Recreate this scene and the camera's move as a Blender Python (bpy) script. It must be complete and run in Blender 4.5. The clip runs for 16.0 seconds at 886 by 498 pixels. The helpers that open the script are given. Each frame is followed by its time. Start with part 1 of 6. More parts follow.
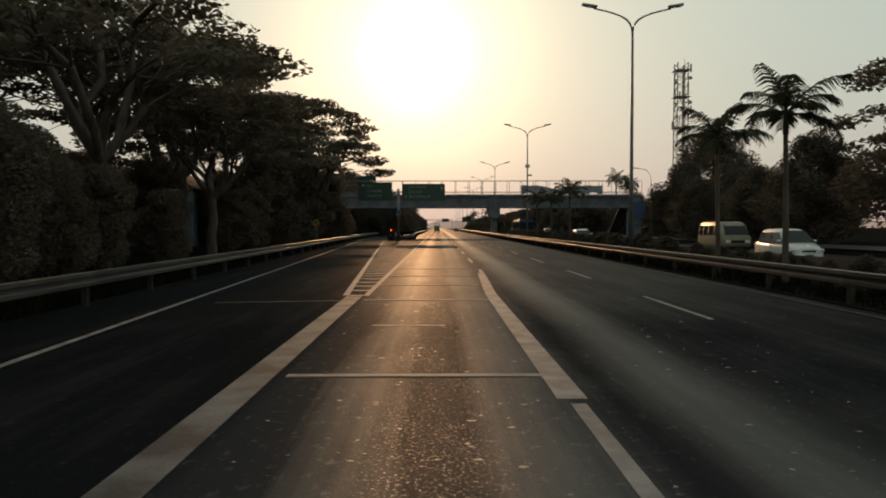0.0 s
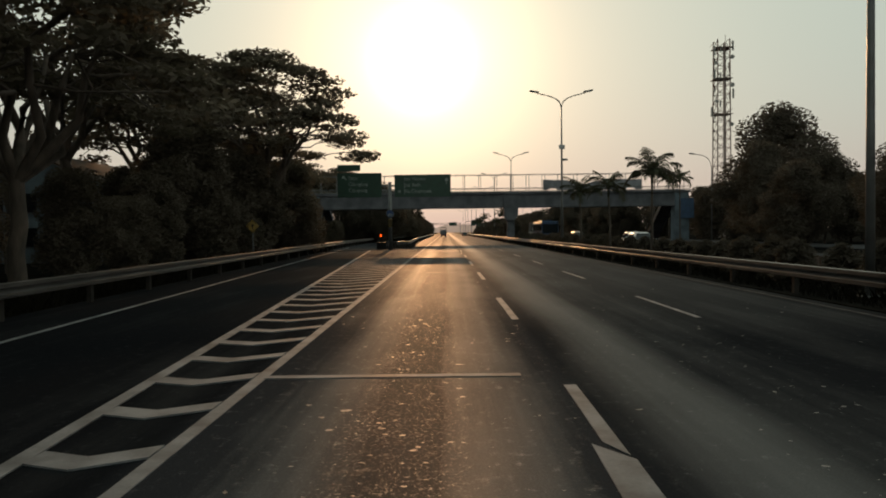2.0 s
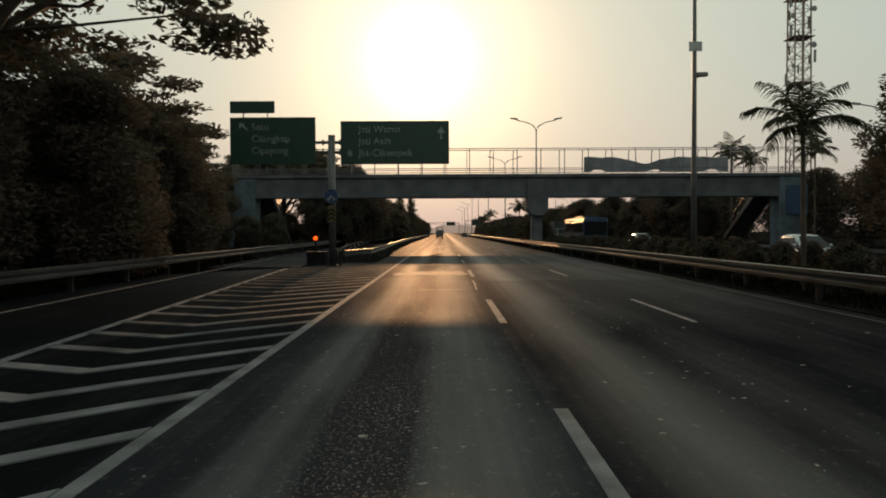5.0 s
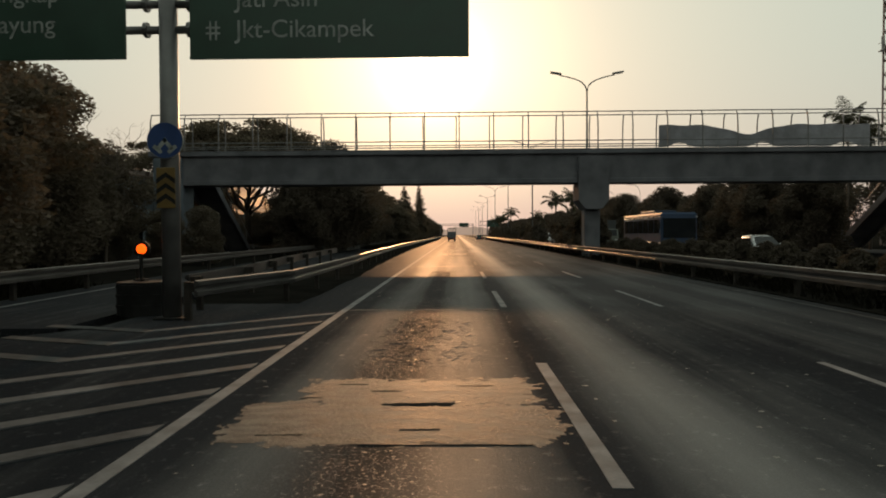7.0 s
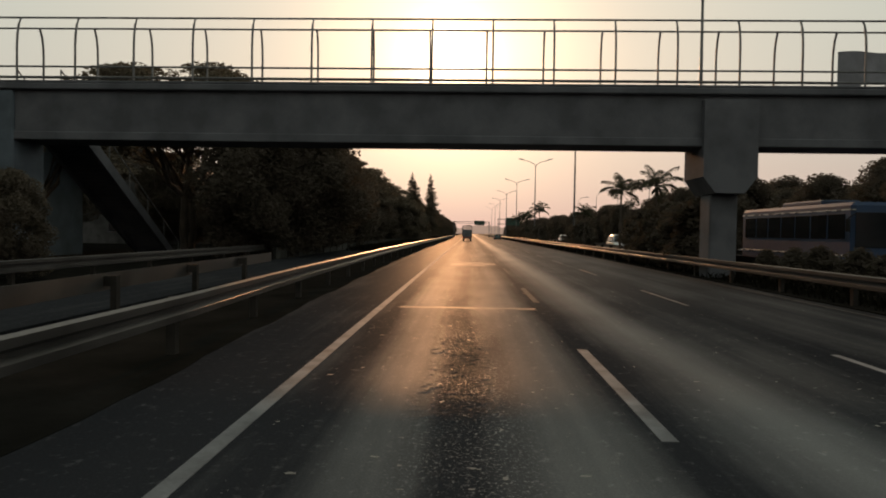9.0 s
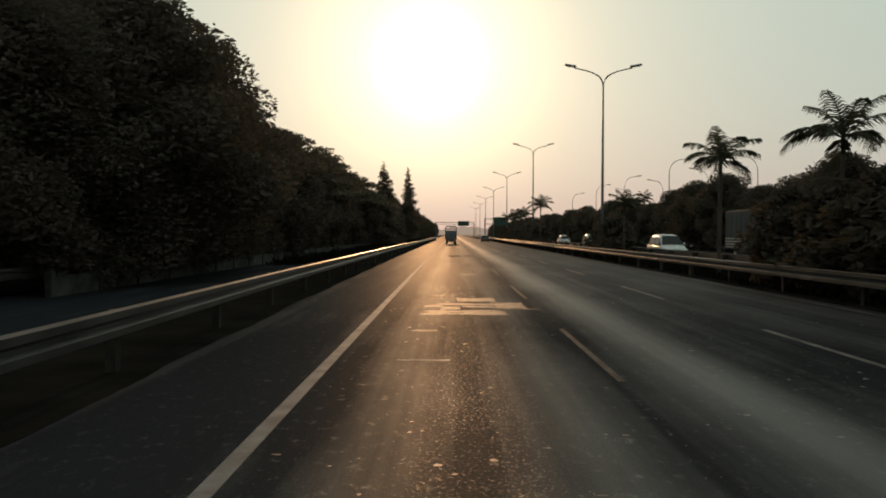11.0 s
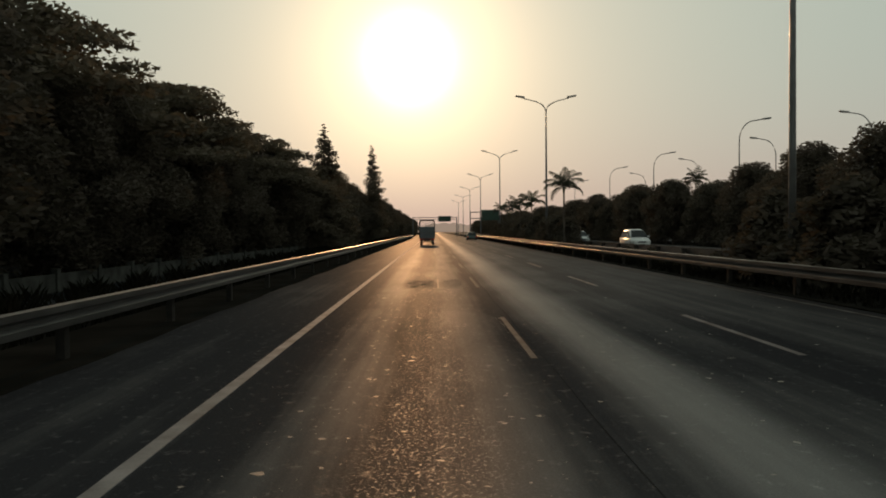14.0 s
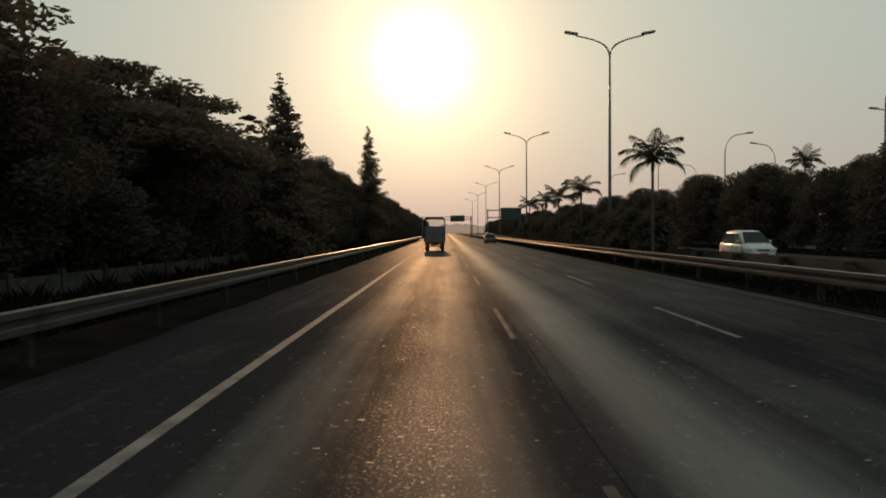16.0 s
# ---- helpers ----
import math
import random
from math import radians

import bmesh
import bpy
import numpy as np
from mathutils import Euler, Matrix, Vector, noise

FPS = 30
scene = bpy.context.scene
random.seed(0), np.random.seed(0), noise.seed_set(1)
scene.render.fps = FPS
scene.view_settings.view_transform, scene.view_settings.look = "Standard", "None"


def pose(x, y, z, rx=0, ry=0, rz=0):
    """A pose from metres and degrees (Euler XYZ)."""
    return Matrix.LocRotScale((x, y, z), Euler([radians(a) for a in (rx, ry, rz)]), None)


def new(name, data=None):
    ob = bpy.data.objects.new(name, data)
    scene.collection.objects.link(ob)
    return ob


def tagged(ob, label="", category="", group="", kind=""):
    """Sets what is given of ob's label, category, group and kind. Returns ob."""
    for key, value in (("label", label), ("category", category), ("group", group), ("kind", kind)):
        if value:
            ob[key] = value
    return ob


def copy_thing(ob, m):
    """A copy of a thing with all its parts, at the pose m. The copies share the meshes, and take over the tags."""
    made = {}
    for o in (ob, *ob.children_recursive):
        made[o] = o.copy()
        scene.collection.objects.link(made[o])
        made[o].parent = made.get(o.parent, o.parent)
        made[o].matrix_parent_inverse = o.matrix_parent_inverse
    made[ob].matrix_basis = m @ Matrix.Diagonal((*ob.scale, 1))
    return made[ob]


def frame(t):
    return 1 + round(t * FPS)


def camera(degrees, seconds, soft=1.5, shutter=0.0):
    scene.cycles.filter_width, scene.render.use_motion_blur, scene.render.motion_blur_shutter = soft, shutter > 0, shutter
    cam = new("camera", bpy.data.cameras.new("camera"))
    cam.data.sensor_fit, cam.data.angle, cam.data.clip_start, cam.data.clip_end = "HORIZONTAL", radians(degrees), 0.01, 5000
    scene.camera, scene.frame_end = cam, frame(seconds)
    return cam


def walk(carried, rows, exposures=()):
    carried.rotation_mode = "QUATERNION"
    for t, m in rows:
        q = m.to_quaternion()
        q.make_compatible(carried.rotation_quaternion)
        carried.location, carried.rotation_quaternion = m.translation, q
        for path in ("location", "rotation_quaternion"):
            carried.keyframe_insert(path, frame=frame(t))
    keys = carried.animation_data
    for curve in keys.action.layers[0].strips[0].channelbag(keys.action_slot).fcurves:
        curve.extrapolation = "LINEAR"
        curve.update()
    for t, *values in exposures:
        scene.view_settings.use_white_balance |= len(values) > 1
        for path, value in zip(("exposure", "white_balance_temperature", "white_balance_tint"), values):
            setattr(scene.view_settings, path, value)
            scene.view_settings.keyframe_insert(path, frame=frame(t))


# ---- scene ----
cam = camera(64.0, 16.0, soft=1.9)
PATH = [
    (0.0, (1.866, 8.113, 1.786), (-0.41, -1.78, -0.05)),
    (0.5, (1.959, 13.560, 1.799), (-0.24, -1.17, 0.31)),
    (1.0, (2.058, 19.043, 1.739), (-0.01, -1.45, 0.02)),
    (1.5, (2.228, 24.548, 1.713), (0.32, -1.17, -0.74)),
    (2.0, (2.241, 29.802, 1.735), (0.24, -1.42, -0.67)),
    (2.5, (2.198, 35.288, 1.697), (0.02, -1.65, -0.20)),
    (3.0, (2.190, 40.560, 1.699), (0.05, -1.58, -0.36)),
    (3.5, (2.245, 46.406, 1.719), (-0.17, -1.29, -0.13)),
    (4.0, (2.346, 52.120, 1.679), (-0.09, -1.48, -0.43)),
    (4.2, (2.372, 54.391, 1.702), (-0.11, -1.40, -0.38)),
    (6.3, (2.552, 78.221, 1.691), (0.47, -1.37, -0.35)),
    (6.5, (2.552, 80.405, 1.658), (0.43, -1.27, -0.60)),
    (7.0, (2.496, 85.777, 1.674), (1.06, -1.21, -0.36)),
    (7.5, (2.344, 91.060, 1.729), (1.85, -1.23, 0.00)),
    (8.0, (2.236, 96.304, 1.649), (1.69, -1.31, 1.21)),
    (8.5, (2.099, 101.383, 1.675), (1.93, -1.41, 1.47)),
    (9.0, (1.935, 106.674, 1.663), (2.09, -1.37, 0.88)),
    (9.2, (1.892, 108.786, 1.658), (2.13, -1.60, 0.72)),
    (11.3, (1.624, 130.629, 1.684), (0.39, -1.19, 0.29)),
    (11.5, (1.681, 132.677, 1.670), (0.24, -1.43, 0.60)),
    (12.0, (1.787, 137.733, 1.692), (-0.29, -1.28, 0.96)),
    (12.5, (1.900, 142.886, 1.645), (-0.36, -1.44, 0.23)),
    (13.0, (2.035, 148.056, 1.679), (-0.76, -1.29, 0.15)),
    (13.5, (2.137, 153.389, 1.672), (-0.78, -1.45, -0.41)),
    (14.0, (2.262, 158.715, 1.697), (-0.78, -1.47, -0.56)),
    (14.5, (2.353, 163.911, 1.757), (-0.31, -1.51, -0.52)),
    (15.0, (2.402, 169.117, 1.687), (-0.17, -1.45, -0.13)),
    (15.5, (2.460, 174.322, 1.676), (-0.04, -1.58, -0.10)),
    (16.0, (2.512, 179.617, 1.704), (0.22, -1.38, -0.38)),
]
walk(cam, [(t, pose(*eye, 90 + pitch, 0, yaw) @ pose(0, 0, 0, 0, 0, roll)) for t, eye, (yaw, pitch, roll) in PATH],
     exposures=((0.0, 0.24, 6500, 15), (4.2, 0.24, 6500, 15), (6.5, 0.12, 6700, 16), (7.0, 0.36, 6800, 18), (7.5, 0.44, 6600, 18), (8.0, 0.0, 6600, 17), (8.5, 0.2, 6700, 20), (9.0, 0.3, 6900, 25), (11.3, 0.24, 6400, 13), (12.1, 0.02, 6500, 14), (16.0, 0.02, 6550, 15)))

# measures that several parts of the scene share
AUREOLE = (((1.0, 0.88, 0.62), 1100.0, 3.0), ((1.0, 0.72, 0.38), 115.0, 0.74), ((1.0, 0.62, 0.37), 14.0, 0.19))
VEIL_LOW, VEIL_HIGH = (0.455, 0.332, 0.282), (0.386, 0.470, 0.402)
DASHES = (10.7, 21.7, 32.6, 43.6, 55.0, 65.8, 76.7, 90.4, 101.9, 112.4, 123.7, 135.6, 146.0, 157.0, 168.0, 179.8, 190.8, 202.1)
CROSS_BARS = (16.5, 25.3, 29.7, 33.7, 38.2)
LAMPS = ((12.45, 46.9), (12.4, 91.7), (12.45, 139.8), (12.5, 178.8), (12.6, 223.2), (12.5, 267.0), (12.5, 311.0), (12.5, 355.0), (12.5, 399.0), (12.5, 443.0))
SIDE_LAMPS = ((33.2, 257.7, 0), (32.7, 280.4, 0), (33, 312, 0), (43, 224, 180), (43, 242.5, 180), (43, 267, 180), (43, 294, 180), (33.4, 113, 180), (-21.0, 232, 0))


def rail_main(y):                  # guard rail along the left shoulder
    return float(np.interp(y, (98.5, 101.5, 106, 115, 122, 145, 175), (-3.1, -1.62, -1.64, -1.72, -2.0, -2.45, -2.65)))


# ---------------------------------------------------------------- light
SUN_ELEV, SUN_AZ = radians(13.5), radians(1.8)      # above the road, left of its line
sun_dir = Vector((-math.sin(SUN_AZ) * math.cos(SUN_ELEV), math.cos(SUN_AZ) * math.cos(SUN_ELEV), math.sin(SUN_ELEV)))
sun_data = bpy.data.lights.new("sun", "SUN")
sun_data.energy, sun_data.angle, sun_data.color = 1.15, radians(1.0), (1.0, 0.52, 0.22)
sun = new("sun", sun_data)
# the disc itself stands in the lower half of its glow
lamp_dir = Vector((sun_dir.x, sun_dir.y, math.cos(SUN_ELEV) * math.tan(radians(12.7))))
sun.matrix_basis = lamp_dir.to_track_quat("Z", "Y").to_matrix().to_4x4()

world = bpy.data.worlds.new("hazy_sky")
scene.world = world
world.use_nodes = True
W = world.node_tree
W.nodes.clear()


def wnode(kind, **kw):
    n = W.nodes.new(kind)
    for k, v in kw.items():
        n.inputs[int(k[1:])].default_value = v
    return n


def wmath(op, a, b=None, clamp=False):
    n = W.nodes.new("ShaderNodeMath")
    n.operation, n.use_clamp = op, clamp
    for i, v in enumerate((a, b)):
        if v is None:
            continue
        if isinstance(v, (int, float)):
            n.inputs[i].default_value = v
        else:
            W.links.new(v, n.inputs[i])
    return n.outputs[0]


w_out = wnode("ShaderNodeOutputWorld")
w_bg = wnode("ShaderNodeBackground")
w_sky = wnode("ShaderNodeTexSky")
w_sky.sky_type, w_sky.sun_disc = "NISHITA", False
w_sky.sun_elevation, w_sky.sun_rotation = SUN_ELEV, -SUN_AZ
w_sky.altitude, w_sky.air_density, w_sky.dust_density, w_sky.ozone_density = 50, 1.6, 7.0, 1.0
w_tc = wnode("ShaderNodeTexCoord")
w_dot = W.nodes.new("ShaderNodeVectorMath")
w_dot.operation = "DOT_PRODUCT"
W.links.new(w_tc.outputs["Generated"], w_dot.inputs[0])
w_dot.inputs[1].default_value = sun_dir
w_cos = wmath("MAXIMUM", w_dot.outputs["Value"], 0.0)
w_sep = W.nodes.new("ShaderNodeSeparateXYZ")
W.links.new(w_tc.outputs["Generated"], w_sep.inputs[0])


def wscale(col, fac):
    n = W.nodes.new("ShaderNodeVectorMath")
    n.operation = "SCALE"
    if isinstance(col, tuple):
        n.inputs[0].default_value = col
    else:
        W.links.new(col, n.inputs[0])
    if isinstance(fac, (int, float)):
        n.inputs["Scale"].default_value = fac
    else:
        W.links.new(fac, n.inputs["Scale"])
    return n.outputs[0]


def wadd(a, b):
    n = W.nodes.new("ShaderNodeVectorMath")
    n.operation = "ADD"
    W.links.new(a, n.inputs[0])
    W.links.new(b, n.inputs[1])
    return n.outputs[0]


# dust aureole round the sun, in three widths, over the clear-sky model
SKY = 0.004
total = wscale(w_sky.outputs[0], SKY)
for tint, power, gain in AUREOLE:
    total = wadd(total, wscale(tint, wmath("MULTIPLY", wmath("POWER", w_cos, power), gain)))
# dust veil: grey-green above, pinkish brown near the horizon
w_up = wmath("ABSOLUTE", w_sep.outputs[2])
w_low = wmath("POWER", wmath("SUBTRACT", 1.0, w_up, True), 9.0)
# the haze is brightest on the sun's side and dims behind the traveller
w_side = W.nodes.new("ShaderNodeMapRange")
w_side.interpolation_type = "SMOOTHSTEP"
for k, v in zip(("From Min", "From Max", "To Min", "To Max"), (-0.4, 0.85, 0.93, 1.0)):
    w_side.inputs[k].default_value = v
W.links.new(w_dot.outputs["Value"], w_side.inputs[0])
w_low_lit = wmath("MULTIPLY", w_low, w_side.outputs[0])
w_high_lit = wmath("MULTIPLY", wmath("SUBTRACT", 1.0, w_low), w_side.outputs[0])
total = wadd(total, wscale(VEIL_LOW, w_low_lit))
total = wadd(total, wscale(VEIL_HIGH, w_high_lit))
W.links.new(total, w_bg.inputs[0])
w_bg.inputs[1].default_value = 1.0
W.links.new(w_bg.outputs[0], w_out.inputs[0])

# ---------------------------------------------------------------- materials


def material(name, base, rough=0.6, metal=0.0, vary=0.25, scale=3.0, fine=40.0, bump=0.15, second=None, spec=0.5, stretch=(1, 1, 1), per_object=0.0):
    """A painted or natural surface: two scales of noise in colour and roughness, and fine relief."""
    m = bpy.data.materials.new(name)
    m.use_nodes = True
    nt = m.node_tree
    b = nt.nodes["Principled BSDF"]
    tc = nt.nodes.new("ShaderNodeTexCoord")
    mp = nt.nodes.new("ShaderNodeMapping")
    mp.inputs["Scale"].default_value = stretch
    nt.links.new(tc.outputs["Object"], mp.inputs[0])
    n1, n2 = nt.nodes.new("ShaderNodeTexNoise"), nt.nodes.new("ShaderNodeTexNoise")
    n1.inputs["Scale"].default_value, n2.inputs["Scale"].default_value = scale, fine
    n1.inputs["Detail"].default_value = n2.inputs["Detail"].default_value = 6
    for n in (n1, n2):
        nt.links.new(mp.outputs[0], n.inputs[0])
    mx = nt.nodes.new("ShaderNodeMix")
    mx.data_type = "RGBA"
    dark = second or tuple(c * (1 - vary) for c in base)
    light = base if second else tuple(min(1, c * (1 + vary)) for c in base)
    mx.inputs["A"].default_value, mx.inputs["B"].default_value = (*dark, 1), (*light, 1)
    ramp = nt.nodes.new("ShaderNodeMapRange")
    ramp.inputs["From Min"].default_value, ramp.inputs["From Max"].default_value = 0.35, 0.65
    nt.links.new(n1.outputs["Fac"], ramp.inputs[0])
    nt.links.new(ramp.outputs[0], mx.inputs["Factor"])
    hs = nt.nodes.new("ShaderNodeHueSaturation")
    nt.links.new(mx.outputs["Result"], hs.inputs["Color"])
    v = nt.nodes.new("ShaderNodeMapRange")
    v.inputs["To Min"].default_value, v.inputs["To Max"].default_value = 1 - vary * 0.6, 1 + vary * 0.6
    nt.links.new(n2.outputs["Fac"], v.inputs[0])
    if per_object:
        oi = nt.nodes.new("ShaderNodeObjectInfo")
        r = nt.nodes.new("ShaderNodeMapRange")
        r.inputs["To Min"].default_value, r.inputs["To Max"].default_value = 1 - per_object, 1 + per_object
        nt.links.new(oi.outputs["Random"], r.inputs[0])
        mu = nt.nodes.new("ShaderNodeMath")
        mu.operation = "MULTIPLY"
        nt.links.new(v.outputs[0], mu.inputs[0])
        nt.links.new(r.outputs[0], mu.inputs[1])
        nt.links.new(mu.outputs[0], hs.inputs["Value"])
    else:
        nt.links.new(v.outputs[0], hs.inputs["Value"])
    nt.links.new(hs.outputs[0], b.inputs["Base Color"])
    rr = nt.nodes.new("ShaderNodeMapRange")
    rr.inputs["To Min"].default_value, rr.inputs["To Max"].default_value = max(0.02, rough - 0.12), min(1, rough + 0.12)
    nt.links.new(n1.outputs["Fac"], rr.inputs[0])
    nt.links.new(rr.outputs[0], b.inputs["Roughness"])
    b.inputs["Metallic"].default_value = metal
    b.inputs["Specular IOR Level"].default_value = spec
    if bump:
        bp = nt.nodes.new("ShaderNodeBump")
        bp.inputs["Strength"].default_value, bp.inputs["Distance"].default_value = bump, 0.01
        nt.links.new(n2.outputs["Fac"], bp.inputs["Height"])
        nt.links.new(bp.outputs[0], b.inputs["Normal"])
    return m


def glowing(name, colour, strength):
    m = bpy.data.materials.new(name)
    m.use_nodes = True
    b = m.node_tree.nodes["Principled BSDF"]
    b.inputs["Base Color"].default_value = (*colour, 1)
    b.inputs["Emission Color"].default_value = (*colour, 1)
    b.inputs["Emission Strength"].default_value = strength
    return m


def leafy(name, base, back=0.25):
    m = material(name, base, 0.7, 0, 0.3, 0.6, 9.0, 0, spec=0.0)
    nt = m.node_tree
    b = nt.nodes["Principled BSDF"]
    tr = nt.nodes.new("ShaderNodeBsdfTranslucent")
    tr.inputs[0].default_value = (base[0] * 1.05, base[1] * 1.1, base[2] * 0.9, 1)
    ms = nt.nodes.new("ShaderNodeMixShader")
    ms.inputs[0].default_value = back
    nt.links.new(b.outputs[0], ms.inputs[1])
    nt.links.new(tr.outputs[0], ms.inputs[2])
    nt.links.new(ms.outputs[0], nt.nodes["Material Output"].inputs[0])
    return m


def asphalt_material():
    """Old asphalt: stone grain, polished wheel paths, a pale streak, a stony strip between the wheels."""
    m = bpy.data.materials.new("worn_asphalt")
    m.use_nodes = True
    nt = m.node_tree
    b = nt.nodes["Principled BSDF"]
    L = nt.links.new

    def noise_of(scale, stretch, detail=5, rough=0.6):
        mp = nt.nodes.new("ShaderNodeMapping")
        mp.inputs["Scale"].default_value = stretch
        L(tc.outputs["Object"], mp.inputs[0])
        n = nt.nodes.new("ShaderNodeTexNoise")
        n.inputs["Scale"].default_value, n.inputs["Detail"].default_value, n.inputs["Roughness"].default_value = scale, detail, rough
        L(mp.outputs[0], n.inputs[0])
        return n.outputs["Fac"]

    def rng(v, a, c, lo, hi):
        r = nt.nodes.new("ShaderNodeMapRange")
        for k, x in zip(("From Min", "From Max", "To Min", "To Max"), (a, c, lo, hi)):
            r.inputs[k].default_value = x
        L(v, r.inputs[0])
        return r.outputs[0]

    def math_of(op, x, y):
        n = nt.nodes.new("ShaderNodeMath")
        n.operation = op
        for i, v in enumerate((x, y)):
            if isinstance(v, (int, float)):
                n.inputs[i].default_value = v
            else:
                L(v, n.inputs[i])
        return n.outputs[0]

    tc = nt.nodes.new("ShaderNodeTexCoord")
    sep = nt.nodes.new("ShaderNodeSeparateXYZ")
    L(tc.outputs["Object"], sep.inputs[0])
    def bump_at(x, half, soft, src=None):
        r = nt.nodes.new("ShaderNodeMapRange")
        r.interpolation_type = "SMOOTHSTEP"
        for k, v in zip(("From Min", "From Max", "To Min", "To Max"), (half, half + soft, 1, 0)):
            r.inputs[k].default_value = v
        L(math_of("ABSOLUTE", math_of("SUBTRACT", src or across, x), 0), r.inputs[0])
        return r.outputs[0]

    streak = noise_of(1.0, (1.1, 0.012, 1), 4)           # long streaks of dust and wear
    streak2 = noise_of(1.0, (3.5, 0.05, 1), 4)
    blotch = noise_of(0.5, (1, 0.35, 1), 6)
    grain = noise_of(55, (1, 1, 1), 3, 0.7)
    fleck = noise_of(7, (1, 0.8, 1), 5, 0.75)
    chip = noise_of(30, (1, 0.7, 1), 4, 0.8)
    # the bands wander a little along the road
    across = math_of("ADD", sep.outputs[0], rng(noise_of(1.0, (0.02, 0.05, 1), 2), 0.3, 0.7, -0.15, 0.15))
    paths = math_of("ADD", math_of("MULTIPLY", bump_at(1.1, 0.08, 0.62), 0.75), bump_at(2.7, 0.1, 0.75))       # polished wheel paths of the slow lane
    dusty = bump_at(4.6, 0.02, 0.95)                                               # pale streak of the middle lane: dust, and sky sheen put into the colour
    # light put into the paths along y, raised at 100-126 against bridge shade
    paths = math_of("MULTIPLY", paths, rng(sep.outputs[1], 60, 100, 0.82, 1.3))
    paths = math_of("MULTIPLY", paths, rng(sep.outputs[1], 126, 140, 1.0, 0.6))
    outer = math_of("ADD", bump_at(5.9, 0.1, 1.0), math_of("ADD", bump_at(8.2, 0.1, 0.9), bump_at(9.8, 0.1, 0.8)))
    drift = math_of("SUBTRACT", across, rng(sep.outputs[1], 150, 176, 0.0, 0.5))
    coarse = bump_at(1.85, 0.22, 0.5, drift)                                              # stony strip between the wheel paths
    old = rng(sep.outputs[0], -0.25, 0.1, 1.0, 0.0)                                # the asphalt left of the edge line is darker, up to y 99
    old = math_of("SUBTRACT", 1.0, math_of("MULTIPLY", old, rng(sep.outputs[1], 80, 99, 0.6, 0.0)))
    # outer lanes darker, partly lens falloff put into the asphalt tone
    old = math_of("MULTIPLY", old, rng(sep.outputs[0], 5.4, 7.6, 1.0, 0.78))
    # the outer lanes were resurfaced as far as a ragged cross joint
    joint = math_of("ADD", sep.outputs[1], rng(noise_of(0.9, (1, 1, 1), 4), 0.3, 0.7, -0.5, 0.5))
    fresh = math_of("MULTIPLY", rng(joint, 88.3, 88.1, 0.0, 0.38), rng(sep.outputs[0], 3.5, 3.7, 0.0, 1.0))
    old = math_of("MULTIPLY", old, math_of("SUBTRACT", 1.0, fresh))
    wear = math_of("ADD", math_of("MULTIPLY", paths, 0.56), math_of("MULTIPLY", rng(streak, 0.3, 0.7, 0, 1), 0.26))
    wear = math_of("ADD", wear, math_of("MULTIPLY", dusty, 0.6))
    wear = math_of("ADD", wear, math_of("MULTIPLY", outer, 0.17))
    wear = math_of("ADD", wear, math_of("MULTIPLY", coarse, -0.07))
    wear = math_of("ADD", wear, math_of("MULTIPLY", rng(streak2, 0.3, 0.7, -1, 1), 0.09))
    wear = math_of("ADD", wear, math_of("MULTIPLY", rng(blotch, 0.3, 0.7, -1, 1), 0.16))
    col = nt.nodes.new("ShaderNodeValToRGB")
    col.color_ramp.elements[0].position, col.color_ramp.elements[0].color = 0.15, (0.018, 0.0195, 0.023, 1)
    col.color_ramp.elements[1].position, col.color_ramp.elements[1].color = 1.0, (0.102, 0.106, 0.107, 1)
    L(wear, col.inputs[0])
    hs = nt.nodes.new("ShaderNodeHueSaturation")
    L(col.outputs[0], hs.inputs["Color"])
    spots = math_of("ADD", rng(grain, 0.3, 0.7, 0.75, 1.2), rng(fleck, 0.62, 0.72, 0, 0.9))
    spots = math_of("ADD", spots, math_of("MULTIPLY", rng(chip, 0.56, 0.66, 0, 0.8), rng(coarse, 0, 1, 0.15, 1)))
    spots = math_of("SUBTRACT", spots, math_of("MULTIPLY", rng(chip, 0.40, 0.30, 0, 0.6), coarse))
    L(math_of("MULTIPLY", spots, old), hs.inputs["Value"])
    L(hs.outputs[0], b.inputs["Base Color"])
    rough = math_of("SUBTRACT", rng(blotch, 0.3, 0.7, 0.66, 0.56), math_of("MULTIPLY", wear, 0.16))
    L(math_of("ADD", rough, rng(grain, 0.3, 0.7, -0.06, 0.06)), b.inputs["Roughness"])
    b.inputs["Specular IOR Level"].default_value = 0.0
    gl = nt.nodes.new("ShaderNodeBsdfGlossy")
    gl.inputs["Roughness"].default_value = 0.38
    gl.inputs["Color"].default_value = (0.9, 0.9, 0.9, 1)
    ms = nt.nodes.new("ShaderNodeMixShader")
    gloss = math_of("ADD", rng(wear, 0.15, 1.0, 0.008, 0.038), rng(fleck, 0.56, 0.7, 0, 0.04))
    gloss = math_of("ADD", gloss, math_of("MULTIPLY", math_of("MULTIPLY", rng(chip, 0.55, 0.68, 0, 0.26), rng(noise_of(0.8, (1, 0.5, 1), 3), 0.36, 0.6, 0.25, 1.0)), rng(coarse, 0, 1, 0.06, 1)))
    gloss = math_of("ADD", gloss, math_of("MULTIPLY", dusty, 0.05))
    graze = nt.nodes.new("ShaderNodeLayerWeight")
    graze.inputs["Blend"].default_value = 0.5
    gloss = math_of("MULTIPLY", gloss, old)
